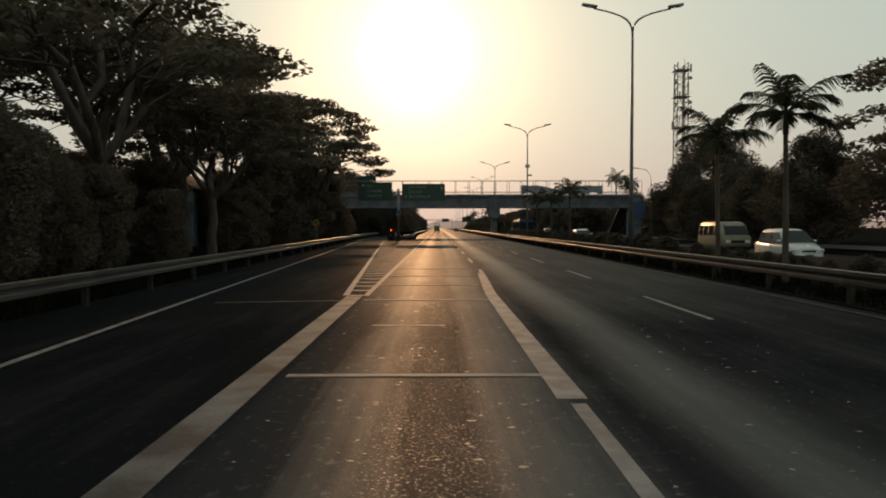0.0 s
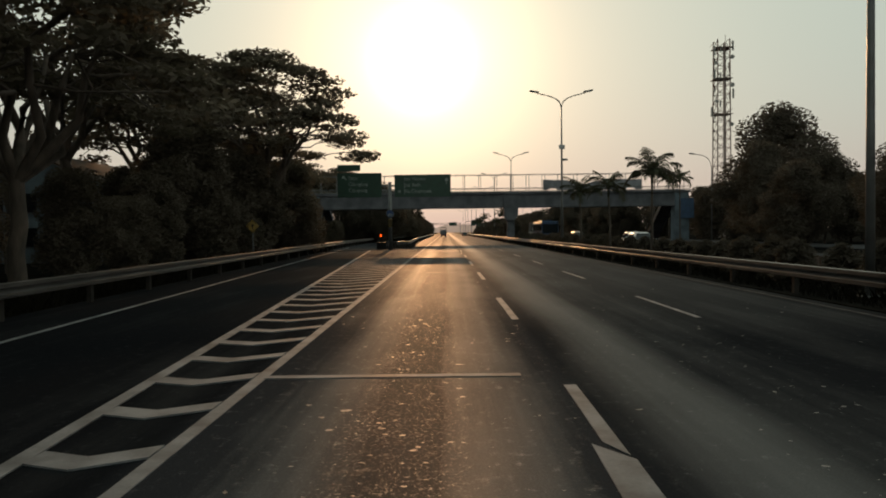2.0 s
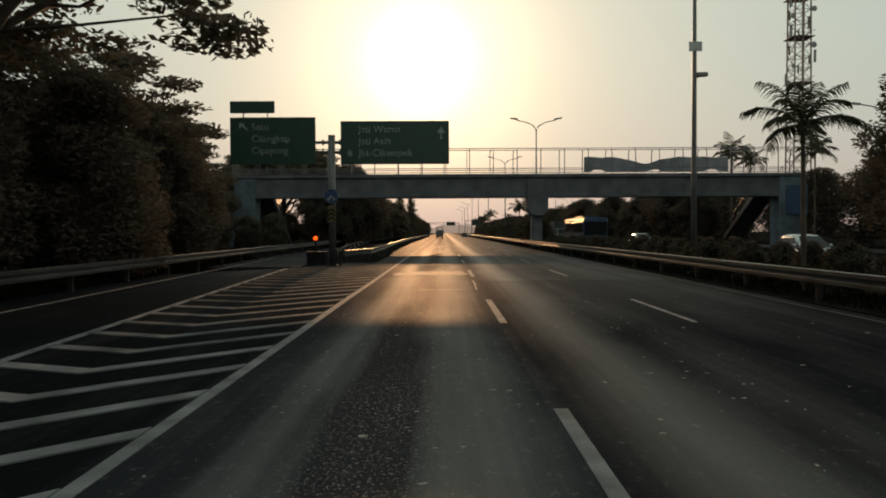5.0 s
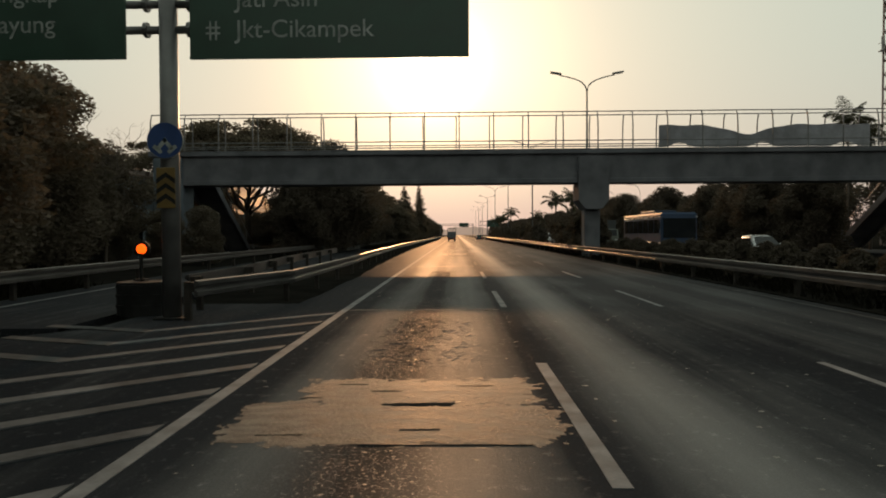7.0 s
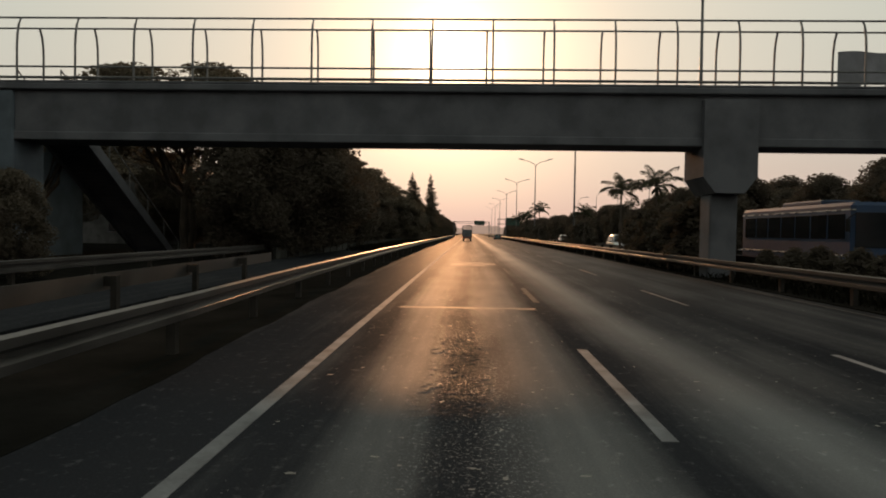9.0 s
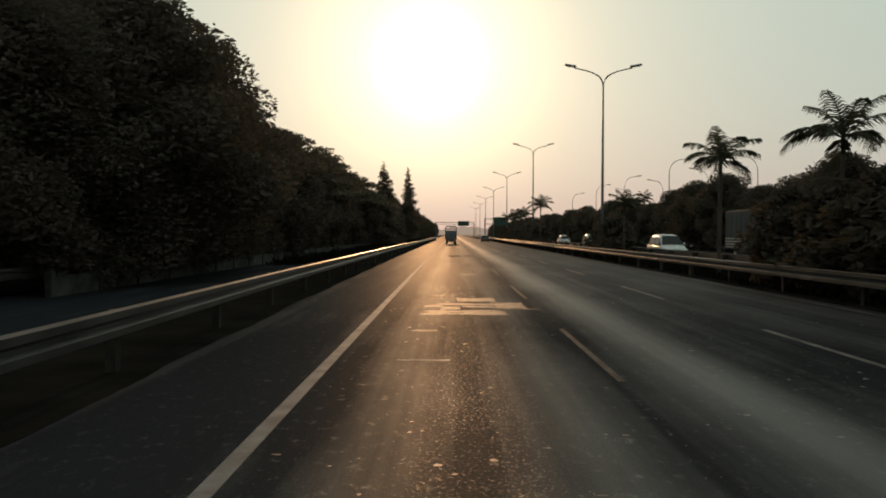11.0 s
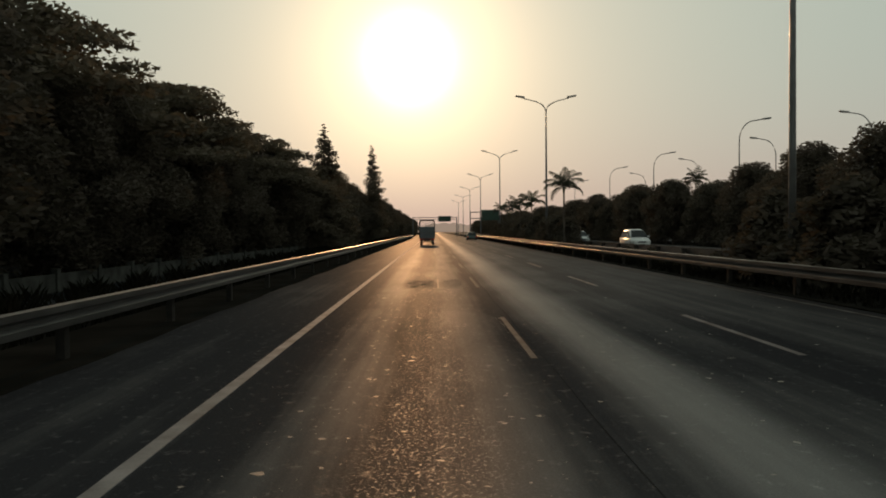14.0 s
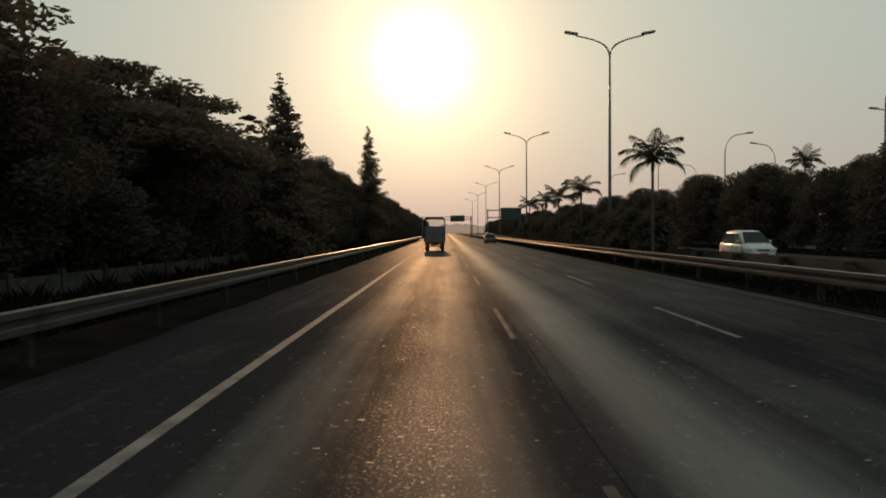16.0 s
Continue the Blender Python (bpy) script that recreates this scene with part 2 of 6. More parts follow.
    gloss = math_of("ADD", gloss, math_of("MULTIPLY", rng(graze.outputs["Facing"], 0.86, 0.97, 0.0, 0.034), rng(sep.outputs[0], 2.5, 4.6, 0.6, 1.9)))
    L(gloss, ms.inputs[0])
    L(b.outputs[0], ms.inputs[1])
    L(gl.outputs[0], ms.inputs[2])
    L(ms.outputs[0], nt.nodes["Material Output"].inputs[0])
    bp = nt.nodes.new("ShaderNodeBump")
    bp.inputs["Strength"].default_value, bp.inputs["Distance"].default_value = 0.35, 0.012
    L(math_of("ADD", math_of("ADD", grain, math_of("MULTIPLY", fleck, 0.8)), math_of("MULTIPLY", chip, coarse)), bp.inputs["Height"])
    L(bp.outputs[0], b.inputs["Normal"])
    L(bp.outputs[0], gl.inputs["Normal"])
    return m


ASPHALT = asphalt_material()
PAINT_FAINT = material("road_paint_worn_to_grey", (0.075, 0.077, 0.079), 0.7, 0, 0.3, 2.0, 30, 0.3, second=(0.034, 0.035, 0.036), spec=0.02)
PAINT = material("worn_white_road_paint", (0.185, 0.188, 0.195), 0.7, 0, 0.3, 2.0, 30, 0.3, second=(0.09, 0.092, 0.096), spec=0.08)
PAINT_SCUFFED = material("scuffed_road_paint", (0.125, 0.128, 0.134), 0.7, 0, 0.4, 1.4, 22, 0.3, second=(0.045, 0.046, 0.049), spec=0.05)
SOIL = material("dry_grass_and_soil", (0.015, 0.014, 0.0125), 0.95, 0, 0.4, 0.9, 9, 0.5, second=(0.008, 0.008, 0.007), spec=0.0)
CONCRETE = material("weathered_concrete", (0.112, 0.115, 0.128), 0.8, 0, 0.25, 0.8, 25, 0.2, second=(0.07, 0.072, 0.081), spec=0.2)
PATCH = material("grey_repair_mortar", (0.108, 0.103, 0.092), 0.61, 0, 0.7, 3.4, 26, 0.9, second=(0.022, 0.022, 0.021), spec=0.19, stretch=(1, 1.8, 1))
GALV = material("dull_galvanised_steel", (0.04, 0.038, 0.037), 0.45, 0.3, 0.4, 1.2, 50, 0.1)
# near-black steel for posts and spacers, darker than the beam
POSTDARK = material("dark_post_steel", (0.028, 0.024, 0.021), 0.8, 0.1, 0.4, 3, 40, 0.2, spec=0.2)
POLE = material("grey_painted_steel", (0.115, 0.115, 0.115), 0.45, 0.4, 0.2, 2.0, 40, 0.05)
LAMPGREY = material("lamp_housing_grey", (0.18, 0.18, 0.18), 0.5, 0.3, 0.2, 6, 40, 0.05)
LENS = material("clear_lamp_glass", (0.6, 0.6, 0.58), 0.15, 0, 0.1, 6, 40, 0)
BARK = material("brown_bark", (0.07, 0.052, 0.04), 0.9, 0, 0.4, 3, 30, 0.6, stretch=(1, 1, 0.3))
LEAF = leafy("dark_green_leaves", (0.112, 0.092, 0.072), 0.28)
LEAF2 = leafy("dusty_green_leaves", (0.115, 0.095, 0.076), 0.28)
# darker leaf copy: the backlit crowns' shade is put into the colour
LEAF_SHADE = leafy("shaded_leaves", (0.084, 0.070, 0.058), 0.28)
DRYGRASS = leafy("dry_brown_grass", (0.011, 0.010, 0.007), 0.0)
PALM = leafy("palm_green", (0.055, 0.056, 0.038), 0.25)
SIGNGREEN = material("dark_green_sign_sheeting", (0.011, 0.04, 0.026), 0.45, 0, 0.15, 1.5, 30, 0)
SIGNBACK = material("sign_back_aluminium", (0.35, 0.35, 0.35), 0.5, 0.7, 0.15, 2, 40, 0.05)
SIGNWHITE = material("white_sign_sheeting", (0.2, 0.22, 0.21), 0.5, 0, 0.4, 3, 40, 0)
SIGNBLUE = material("blue_sign_sheeting", (0.014, 0.042, 0.13), 0.4, 0, 0.15, 3, 40, 0)
YELLOW = material("yellow_sign_sheeting", (0.11, 0.068, 0.015), 0.45, 0, 0.2, 3, 40, 0)
DULLYELLOW = material("dusty_yellow_sheeting", (0.2, 0.12, 0.02), 0.6, 0, 0.25, 3, 40, 0)
DULLBLUE = material("faded_blue_board", (0.025, 0.055, 0.11), 0.6, 0, 0.25, 1, 20, 0.05)
STAINED = material("stained_grey_render", (0.085, 0.085, 0.085), 0.9, 0, 0.35, 0.9, 20, 0.2, second=(0.04, 0.041, 0.04), spec=0.05)
# fence concrete, its colour darkened for the shade of the shrubs
FENCESHADE = material("shaded_fence_concrete", (0.05, 0.05, 0.046), 0.9, 0, 0.35, 2, 30, 0.3, spec=0.05)
BLACK = material("black_rubber_and_paint", (0.014, 0.014, 0.014), 0.75, 0, 0.3, 3, 40, 0.1, spec=0.12)
BANNER = material("faded_blue_grey_banner", (0.19, 0.195, 0.215), 0.7, 0, 0.3, 0.7, 8, 0.2)
TOWERRED = material("tower_grey_red_paint", (0.28, 0.22, 0.2), 0.6, 0.2, 0.3, 0.2, 20, 0)
WHITEWALL = material("stained_white_wall", (0.28, 0.275, 0.265), 0.85, 0, 0.25, 0.4, 12, 0.1)
PIERBLUE = material("faded_blue_pier_paint", (0.125, 0.155, 0.185), 0.8, 0, 0.3, 0.7, 18, 0.15, second=(0.07, 0.085, 0.10), spec=0.15)
SHEETMETAL = material("dull_grey_sheet_metal", (0.05, 0.055, 0.065), 0.6, 0.3, 0.3, 0.5, 14, 0.1, spec=0.2)
BLUEWALL = material("pale_blue_wall_paint", (0.15, 0.19, 0.22), 0.85, 0, 0.25, 0.5, 12, 0.1)
ROOFTILE = material("brown_roof", (0.10, 0.07, 0.055), 0.8, 0, 0.3, 0.6, 12, 0.2)

# ---------------------------------------------------------------- mesh tools


def thing(name, label, category, group="", kind="", at=(0, 0, 0), turn=0):
    e = new(name)
    e.empty_display_size = 0.2
    e.matrix_basis = pose(*at, 0, 0, turn)
    return tagged(e, label, category, group, kind)


def part(name, bm, mat, parent=None, label="", smooth=False):
    me = bpy.data.meshes.new(name)
    bm.to_mesh(me)
    bm.free()
    if smooth:
        me.shade_smooth()
    me.materials.append(mat)
    ob = new(name, me)
    if parent is not None:
        ob.parent = parent
    if label:
        ob["label"] = label
    return ob


def raw(name, verts, faces, mat, parent=None, label=""):
    me = bpy.data.meshes.new(name)
    me.from_pydata(verts, [], faces)
    me.update()
    me.materials.append(mat)
    ob = new(name, me)
    if parent is not None:
        ob.parent = parent
    if label:
        ob["label"] = label
    return ob


def add_box(bm, x0, x1, y0, y1, z0, z1, bevel=0.0, m=None):
    r = bmesh.ops.create_cube(bm, size=1)
    vs = r["verts"]
    bmesh.ops.scale(bm, vec=(x1 - x0, y1 - y0, z1 - z0), verts=vs)
    bmesh.ops.translate(bm, vec=((x0 + x1) / 2, (y0 + y1) / 2, (z0 + z1) / 2), verts=vs)
    if bevel:
        es = list({e for v in vs for e in v.link_edges})
        r = bmesh.ops.bevel(bm, geom=es, offset=bevel, segments=1, affect="EDGES")
        vs = list({v for f in r["faces"] for v in f.verts} | {v for v in vs if v.is_valid})
    if m is not None:
        bmesh.ops.transform(bm, matrix=m, verts=vs)
    return vs


def box(x0, x1, y0, y1, z0, z1, bevel=0.0, m=None):
    bm = bmesh.new()
    add_box(bm, x0, x1, y0, y1, z0, z1, bevel, m)
    return bm


def add_tube(bm, pts, radii, sides=8, cap=True):
    """A tube of changing radius along a line of points."""
    pts = [Vector(p) for p in pts]
    rings = []
    for i, p in enumerate(pts):
        d = (pts[min(i + 1, len(pts) - 1)] - pts[max(i - 1, 0)]).normalized()
        ref = Vector((0, 0, 1)) if abs(d.z) < 0.9 else Vector((1, 0, 0))
        u = d.cross(ref).normalized()
        w = d.cross(u)
        r = radii[i] if isinstance(radii, (list, tuple)) else radii
        rings.append([bm.verts.new(p + (u * math.cos(k) + w * math.sin(k)) * r) for k in (2 * math.pi * j / sides for j in range(sides))])
    for a, b in zip(rings, rings[1:]):
        for j in range(sides):
            bm.faces.new((a[j], a[(j + 1) % sides], b[(j + 1) % sides], b[j]))
    if cap:
        bm.faces.new(rings[0][::-1])
        bm.faces.new(rings[-1])


def tube(pts, radii, sides=8):
    bm = bmesh.new()
    add_tube(bm, pts, radii, sides)
    return bm


def prism(profile, length_axis, a, b):
    """Extrudes a closed outline, given as pairs, along x, y or z from a to b."""
    bm = bmesh.new()
    place = {"x": lambda p, t: (t, p[0], p[1]), "y": lambda p, t: (p[0], t, p[1]), "z": lambda p, t: (p[0], p[1], t)}[length_axis]
    v0 = [bm.verts.new(place(p, a)) for p in profile]
    v1 = [bm.verts.new(place(p, b)) for p in profile]
    n = len(profile)
    for i in range(n):
        bm.faces.new((v0[i], v0[(i + 1) % n], v1[(i + 1) % n], v1[i]))
    bm.faces.new(v0[::-1])
    bm.faces.new(v1)
    bmesh.ops.recalc_face_normals(bm, faces=bm.faces)
    return bm

# ---------------------------------------------------------------- ground and roads
Y0, Y1 = -60.0, 900.0
X_RIGHT = 10.95                     # right edge of the carriageway
NOSE = 98.5                        # where the exit ramp parts from the main road


def ramp_rail(y):                  # outer guard rail of the exit ramp
    return -5.0 - 0.038 * y if y < 113 else -9.29 - 0.012 * (y - 113)


def hatch_left(y):                 # left border of the striped wedge
    return -0.0625 * (y - 18)


def ramp_line(y):                  # left edge line of the ramp
    return -2.85 - 0.0535 * y


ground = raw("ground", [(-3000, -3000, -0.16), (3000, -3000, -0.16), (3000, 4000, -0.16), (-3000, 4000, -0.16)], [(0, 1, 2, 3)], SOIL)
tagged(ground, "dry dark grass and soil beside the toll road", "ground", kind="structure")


def strip(name, left, right, y0, y1, step, mat, z=0.0, thick=0.16):
    """A slab of road between two border functions."""
    n = max(1, int(round((y1 - y0) / step)))
    vs, fs = [], []
    for i in range(n + 1):
        y = y0 + (y1 - y0) * i / n
        a, b = left(y), right(y)
        vs += [(a, y, z), (b, y, z), (b, y, z - thick), (a, y, z - thick)]
    for i in range(n):
        o = 4 * i
        for j in range(4):
            fs.append((o + j, o + (j + 1) % 4, o + 4 + (j + 1) % 4, o + 4 + j))
    fs += [(3, 2, 1, 0), (4 * n, 4 * n + 1, 4 * n + 2, 4 * n + 3)]
    ob = raw(name, vs, [f[::-1] for f in fs], mat)
    return ob


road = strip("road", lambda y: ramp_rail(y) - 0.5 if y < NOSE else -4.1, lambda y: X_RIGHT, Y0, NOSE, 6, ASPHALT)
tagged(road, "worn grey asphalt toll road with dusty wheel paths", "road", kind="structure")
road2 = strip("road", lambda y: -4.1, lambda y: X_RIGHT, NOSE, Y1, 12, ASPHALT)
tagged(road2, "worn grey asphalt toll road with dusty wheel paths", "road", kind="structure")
ramp = strip("ramp_road", lambda y: ramp_rail(y) - 0.5, lambda y: min(-4.6, ramp_rail(y) + 4.0), NOSE, 260, 6, ASPHALT)
tagged(ramp, "asphalt exit ramp curving away from the toll road", "road", kind="structure")
road_opp = strip("road", lambda y: 14.6, lambda y: 27.0, Y0, Y1, 60, ASPHALT)
tagged(road_opp, "asphalt carriageway for the oncoming traffic", "road", kind="structure")
road_side = strip("road", lambda y: 34.5, lambda y: 41.5, Y0, Y1, 60, ASPHALT)
tagged(road_side, "asphalt side road beyond the row of trees", "road", kind="structure")
median = strip("median", lambda y: X_RIGHT + 0.002, lambda y: 14.598, Y0, Y1, 60, SOIL, 0.03, 0.19)
tagged(median, "planted median strip of dark soil and grass", "median", kind="structure")

# ---------------------------------------------------------------- road markings
LAYER = {"edge_line": 0.006, "wedge_line": 0.011, "chevron_bar": 0.016, "ramp_edge_line": 0.006, "lane_dash": 0.006, "broad_line": 0.006, "cross_bar": 0.011}


def marking(name, label, quads, group="", mat=PAINT):
    """Paint film, a few millimetres thick, from quads given as four corners each."""
    vs, fs = [], []
    for q in quads:
        o = len(vs)
        vs += [(x, y, LAYER[name]) for x, y in q] + [(x, y, 0.0005) for x, y in q]
        fs += [(o, o + 1, o + 2, o + 3)] + [(o + 4 + i, o + 4 + (i + 1) % 4, o + (i + 1) % 4, o + i) for i in range(4)]
    ob = raw(name, vs, fs, mat)
    return tagged(ob, label, "road marking", group, "structure")


def along(border, y0, y1, w, step=4.0):
    n = max(1, int((y1 - y0) / step))
    ys = [y0 + (y1 - y0) * i / n for i in range(n + 1)]
    return [((border(a) - w / 2, a), (border(a) + w / 2, a), (border(b) + w / 2, b), (border(b) - w / 2, b)) for a, b in zip(ys, ys[1:])]


marking("edge_line", "solid white edge line, scuffed in places", along(lambda y: 0.03 if y > 85 else 0.0, 26.5, 700, 0.15))
marking("edge_line", "broad white edge line worn thin by tyres", along(lambda y: -0.29, -40, 26.5, 0.40), "", PAINT_SCUFFED)
marking("ramp_edge_line", "thin white edge line of the exit ramp", along(ramp_line, -40, 110, 0.12))
marking("wedge_line", "white border line of the striped wedge", along(hatch_left, 26.5, 97, 0.16))

# dashes of the two lane lines
for y in (*DASHES, *(202.1 + 11.05 * i for i in range(1, 22))):
    for x in (3.58, 7.15):
        w = (0.07 if y < 130 else 0.045) if x < 5 else 0.055
        if y > 35 or x > 5:
            marking("lane_dash", "worn white lane dash on the asphalt", [((x - w, y), (x + w, y), (x + w, y + 4.5), (x - w, y + 4.5))], "lane dashes", PAINT if y < 120 else PAINT_FAINT if x < 5 else PAINT_SCUFFED)
marking("edge_line", "thin line along the median, worn almost to grey", along(lambda y: 10.55, -40, 700, 0.12, 20), "", PAINT_FAINT)
marking("lane_dash", "thin cracked remains of a lane dash", [((3.40, 84.2), (3.45, 84.2), (3.50, 86.2), (3.44, 86.2)), ((3.45, 86.2), (3.52, 86.2), (3.51, 88.2), (3.45, 88.2))], "lane dashes")
# broad bar along the right of the lane, and the cross bars
marking("broad_line", "broad white line beside the cross bars", [((3.10, 15.4), (3.42, 15.4), (3.42, 27.0), (3.12, 27.0)), ((3.12, 27.0), (3.42, 27.0), (3.66, 35.1), (3.40, 35.5))])
marking("broad_line", "narrower white line after the broad one", [((3.50, 35.55), (3.64, 35.2), (3.68, 37.7), (3.54, 37.7))])
marking("broad_line", "narrower white line before the broad one", [((3.14, -30), (3.30, -30), (3.36, 15.2), (3.20, 15.2))])
for y in CROSS_BARS:
    marking("cross_bar", "white rumble bar across the lane", [((0.05, y), (3.12, y), (3.12, y + 0.15), (0.05, y + 0.15))], "rumble bars")

marking("cross_bar", "thin worn cross line over the ramp lane", [((-3.4, 24.8), (-0.5, 25.2), (-0.5, 25.28), (-3.4, 24.88))], "", PAINT_FAINT)

# chevrons of the wedge: right arm, kink, left arm
for i in range(-10, 41):
    yb = 41.18 + 1.484 * i
    a = hatch_left(yb) + 0.09
    if a < -0.4:
        kink, b = 0.57 * a, -0.08
        yk = yb - min(0.95, 0.34 + 0.5 * (b - kink)) * (b - kink)
        ya = yk + 0.36 * (kink - a)
        t = 0.31
        left = ((a, ya), (kink, yk), (kink, yk + t), (a, ya + t))
        right = ((kink, yk), (b, yb), (b, yb + t), (kink, yk + t))
        if yb < 82:
            marking("chevron_bar", "white chevron bar of the striped wedge", [left, right], "chevron bars", PAINT if yb < 74 else PAINT_SCUFFED)
        else:
            marking("chevron_bar", "scuffed arm of a chevron bar near the nose", [right], "chevron bars", PAINT_SCUFFED)
            marking("chevron_bar", "chevron arm worn almost to grey", [left], "chevron bars", PAINT_FAINT)

# ---------------------------------------------------------------- guard rails
W_BEAM = [(0.0, 0.62), (0.045, 0.635), (0.045, 0.70), (0.0, 0.735), (0.0, 0.765), (0.045, 0.80), (0.045, 0.865), (0.0, 0.88), (-0.012, 0.88), (-0.012, 0.62)]


def guard_rail(border, y0, y1, side, label, step=4.0, top=0.8, top_shift=0.0):
    """Steel W-beam on posts. side: +1 faces the larger x."""
    g = thing("guard_rail", label, "guard rail")
    n = max(1, int((y1 - y0) / step))
    for i in range(n):
        a, b = y0 + (y1 - y0) * i / n, y0 + (y1 - y0) * (i + 1) / n + 0.03
        vs, fs = [], []
        for yy in (a, b):
            for px, pz in W_BEAM:
                vs.append((border(yy) + px * side * 1.4, yy, (pz - 0.88) * 1.25 + top))
        k = len(W_BEAM)
        fs = [(j, (j + 1) % k, k + (j + 1) % k, k + j) for j in range(k)] + [tuple(range(k))[::-1], tuple(range(k, 2 * k))]
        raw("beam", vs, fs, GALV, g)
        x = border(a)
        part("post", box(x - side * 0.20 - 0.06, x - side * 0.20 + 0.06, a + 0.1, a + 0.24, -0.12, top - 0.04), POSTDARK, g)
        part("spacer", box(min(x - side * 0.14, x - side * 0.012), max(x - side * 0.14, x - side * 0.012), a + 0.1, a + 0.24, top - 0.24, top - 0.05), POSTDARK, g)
    return g


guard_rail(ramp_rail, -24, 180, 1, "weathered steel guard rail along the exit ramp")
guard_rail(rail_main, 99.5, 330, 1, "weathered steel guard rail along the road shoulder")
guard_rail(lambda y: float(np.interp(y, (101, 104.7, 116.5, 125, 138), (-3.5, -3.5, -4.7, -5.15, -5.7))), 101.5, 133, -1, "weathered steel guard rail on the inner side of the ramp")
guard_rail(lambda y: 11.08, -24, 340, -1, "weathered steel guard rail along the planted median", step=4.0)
# near-black strip with a wavy edge, from the slab edge past the rail
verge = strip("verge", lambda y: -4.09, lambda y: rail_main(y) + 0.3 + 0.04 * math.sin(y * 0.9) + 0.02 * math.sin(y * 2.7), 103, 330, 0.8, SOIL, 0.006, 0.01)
tagged(verge, "dark strip along and under the guard rail", "verge", kind="structure")
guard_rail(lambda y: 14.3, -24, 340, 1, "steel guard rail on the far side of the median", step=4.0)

# ---------------------------------------------------------------- street lamps


def double_lamp():
    s = thing("street_lamp", "tall grey steel street lamp with two curved arms on the median", "street lamp", "median street lamps")
    part("pole", tube([(0, 0, 0), (0, 0, 4), (0, 0, 9), (0, 0, 12.45)], [0.115, 0.10, 0.08, 0.06], 10), POLE, s, smooth=True)
    part("base_plate", box(-0.22, 0.22, -0.22, 0.22, 0, 0.04, 0.01), POLE, s)
    for d in (-1, 1):
        curve = ((0, 0), (0.04, 0.25), (0.14, 0.48), (0.33, 0.70), (0.63, 0.88), (1.05, 1.04), (1.55, 1.17), (2.08, 1.29))
        pts = [(d * x, 0, 12.3 + z) for x, z in curve]
        arm = part("arm", tube(pts, [0.055] * 4 + [0.045] * 4, 8), POLE, s, smooth=True)
        m = pose(d * 2.35, 0, 13.74, 0, -d * 9, 0)
        head = part("lamp_head", box(-0.42, 0.42, -0.15, 0.15, -0.05, 0.07, 0.03, m), LAMPGREY, s)
        part("lens", box(-0.25, 0.3, -0.11, 0.11, -0.075, -0.045, 0.01, m), LENS, head, "clear lamp glass")
    return s


lamp0 = double_lamp()
lamp0.matrix_basis = pose(*LAMPS[0], 0.03)
for x, y in LAMPS[1:]:
    post = copy_thing(lamp0, pose(x, y, 0.03))
    if abs(y - 91.7) < 1:
        plate = part("sign_plate", box(-0.26, 0.26, -0.13, -0.10, 8.72, 9.1, 0.01), SIGNBACK, post, "small grey plate clamped to the pole")
        part("clamp", box(-0.1, 0.1, -0.12, 0.1, 8.8, 8.95, 0.01), POLE, plate)
        cctv = part("camera_housing", box(0.08, 0.52, -0.1, 0.1, 7.75, 7.92, 0.03), LAMPGREY, post, "small grey traffic camera")
        part("camera_arm", tube([(0.02, 0, 7.7), (0.25, 0, 7.76)], 0.025, 6), POLE, cctv)


def single_lamp():
    s = thing("street_lamp", "grey street lamp with one curved arm beside the far road", "street lamp", "side road street lamps")
    part("pole", tube([(0, 0, 0), (0, 0, 6), (0, 0, 10.4)], [0.10, 0.08, 0.06], 8), POLE, s, smooth=True)
    pts = [(1.5 * (1 - math.cos(a * 1.5)), 0, 10.3 + 2.0 * math.sin(a * 1.5)) for a in [i / 7 for i in range(8)]]
    part("arm", tube(pts + [(2.4, 0, 12.45)], 0.05, 8), POLE, s, smooth=True)
    head = part("lamp_head", box(-0.4, 0.4, -0.15, 0.15, -0.06, 0.08, 0.03, pose(2.7, 0, 12.5, 0, -6, 0)), LAMPGREY, s)
    part("lens", box(-0.25, 0.3, -0.11, 0.11, -0.085, -0.055, 0.01, pose(2.7, 0, 12.5, 0, -6, 0)), LENS, head, "clear lamp glass")
    return s


sl0 = single_lamp()
sl0.matrix_basis = pose(32.2, 227.7, -0.16)
for x, y, turn in SIDE_LAMPS:
    post = copy_thing(sl0, pose(x, y, -0.16, 0, 0, turn))
    if y == 113:
        post.scale = (0.85, 0.85, 0.85)

# ---------------------------------------------------------------- footbridge
BY0, BY1 = 134.4, 136.6
BX0, BX1 = -18.7, 38.4
DECK = 7.36


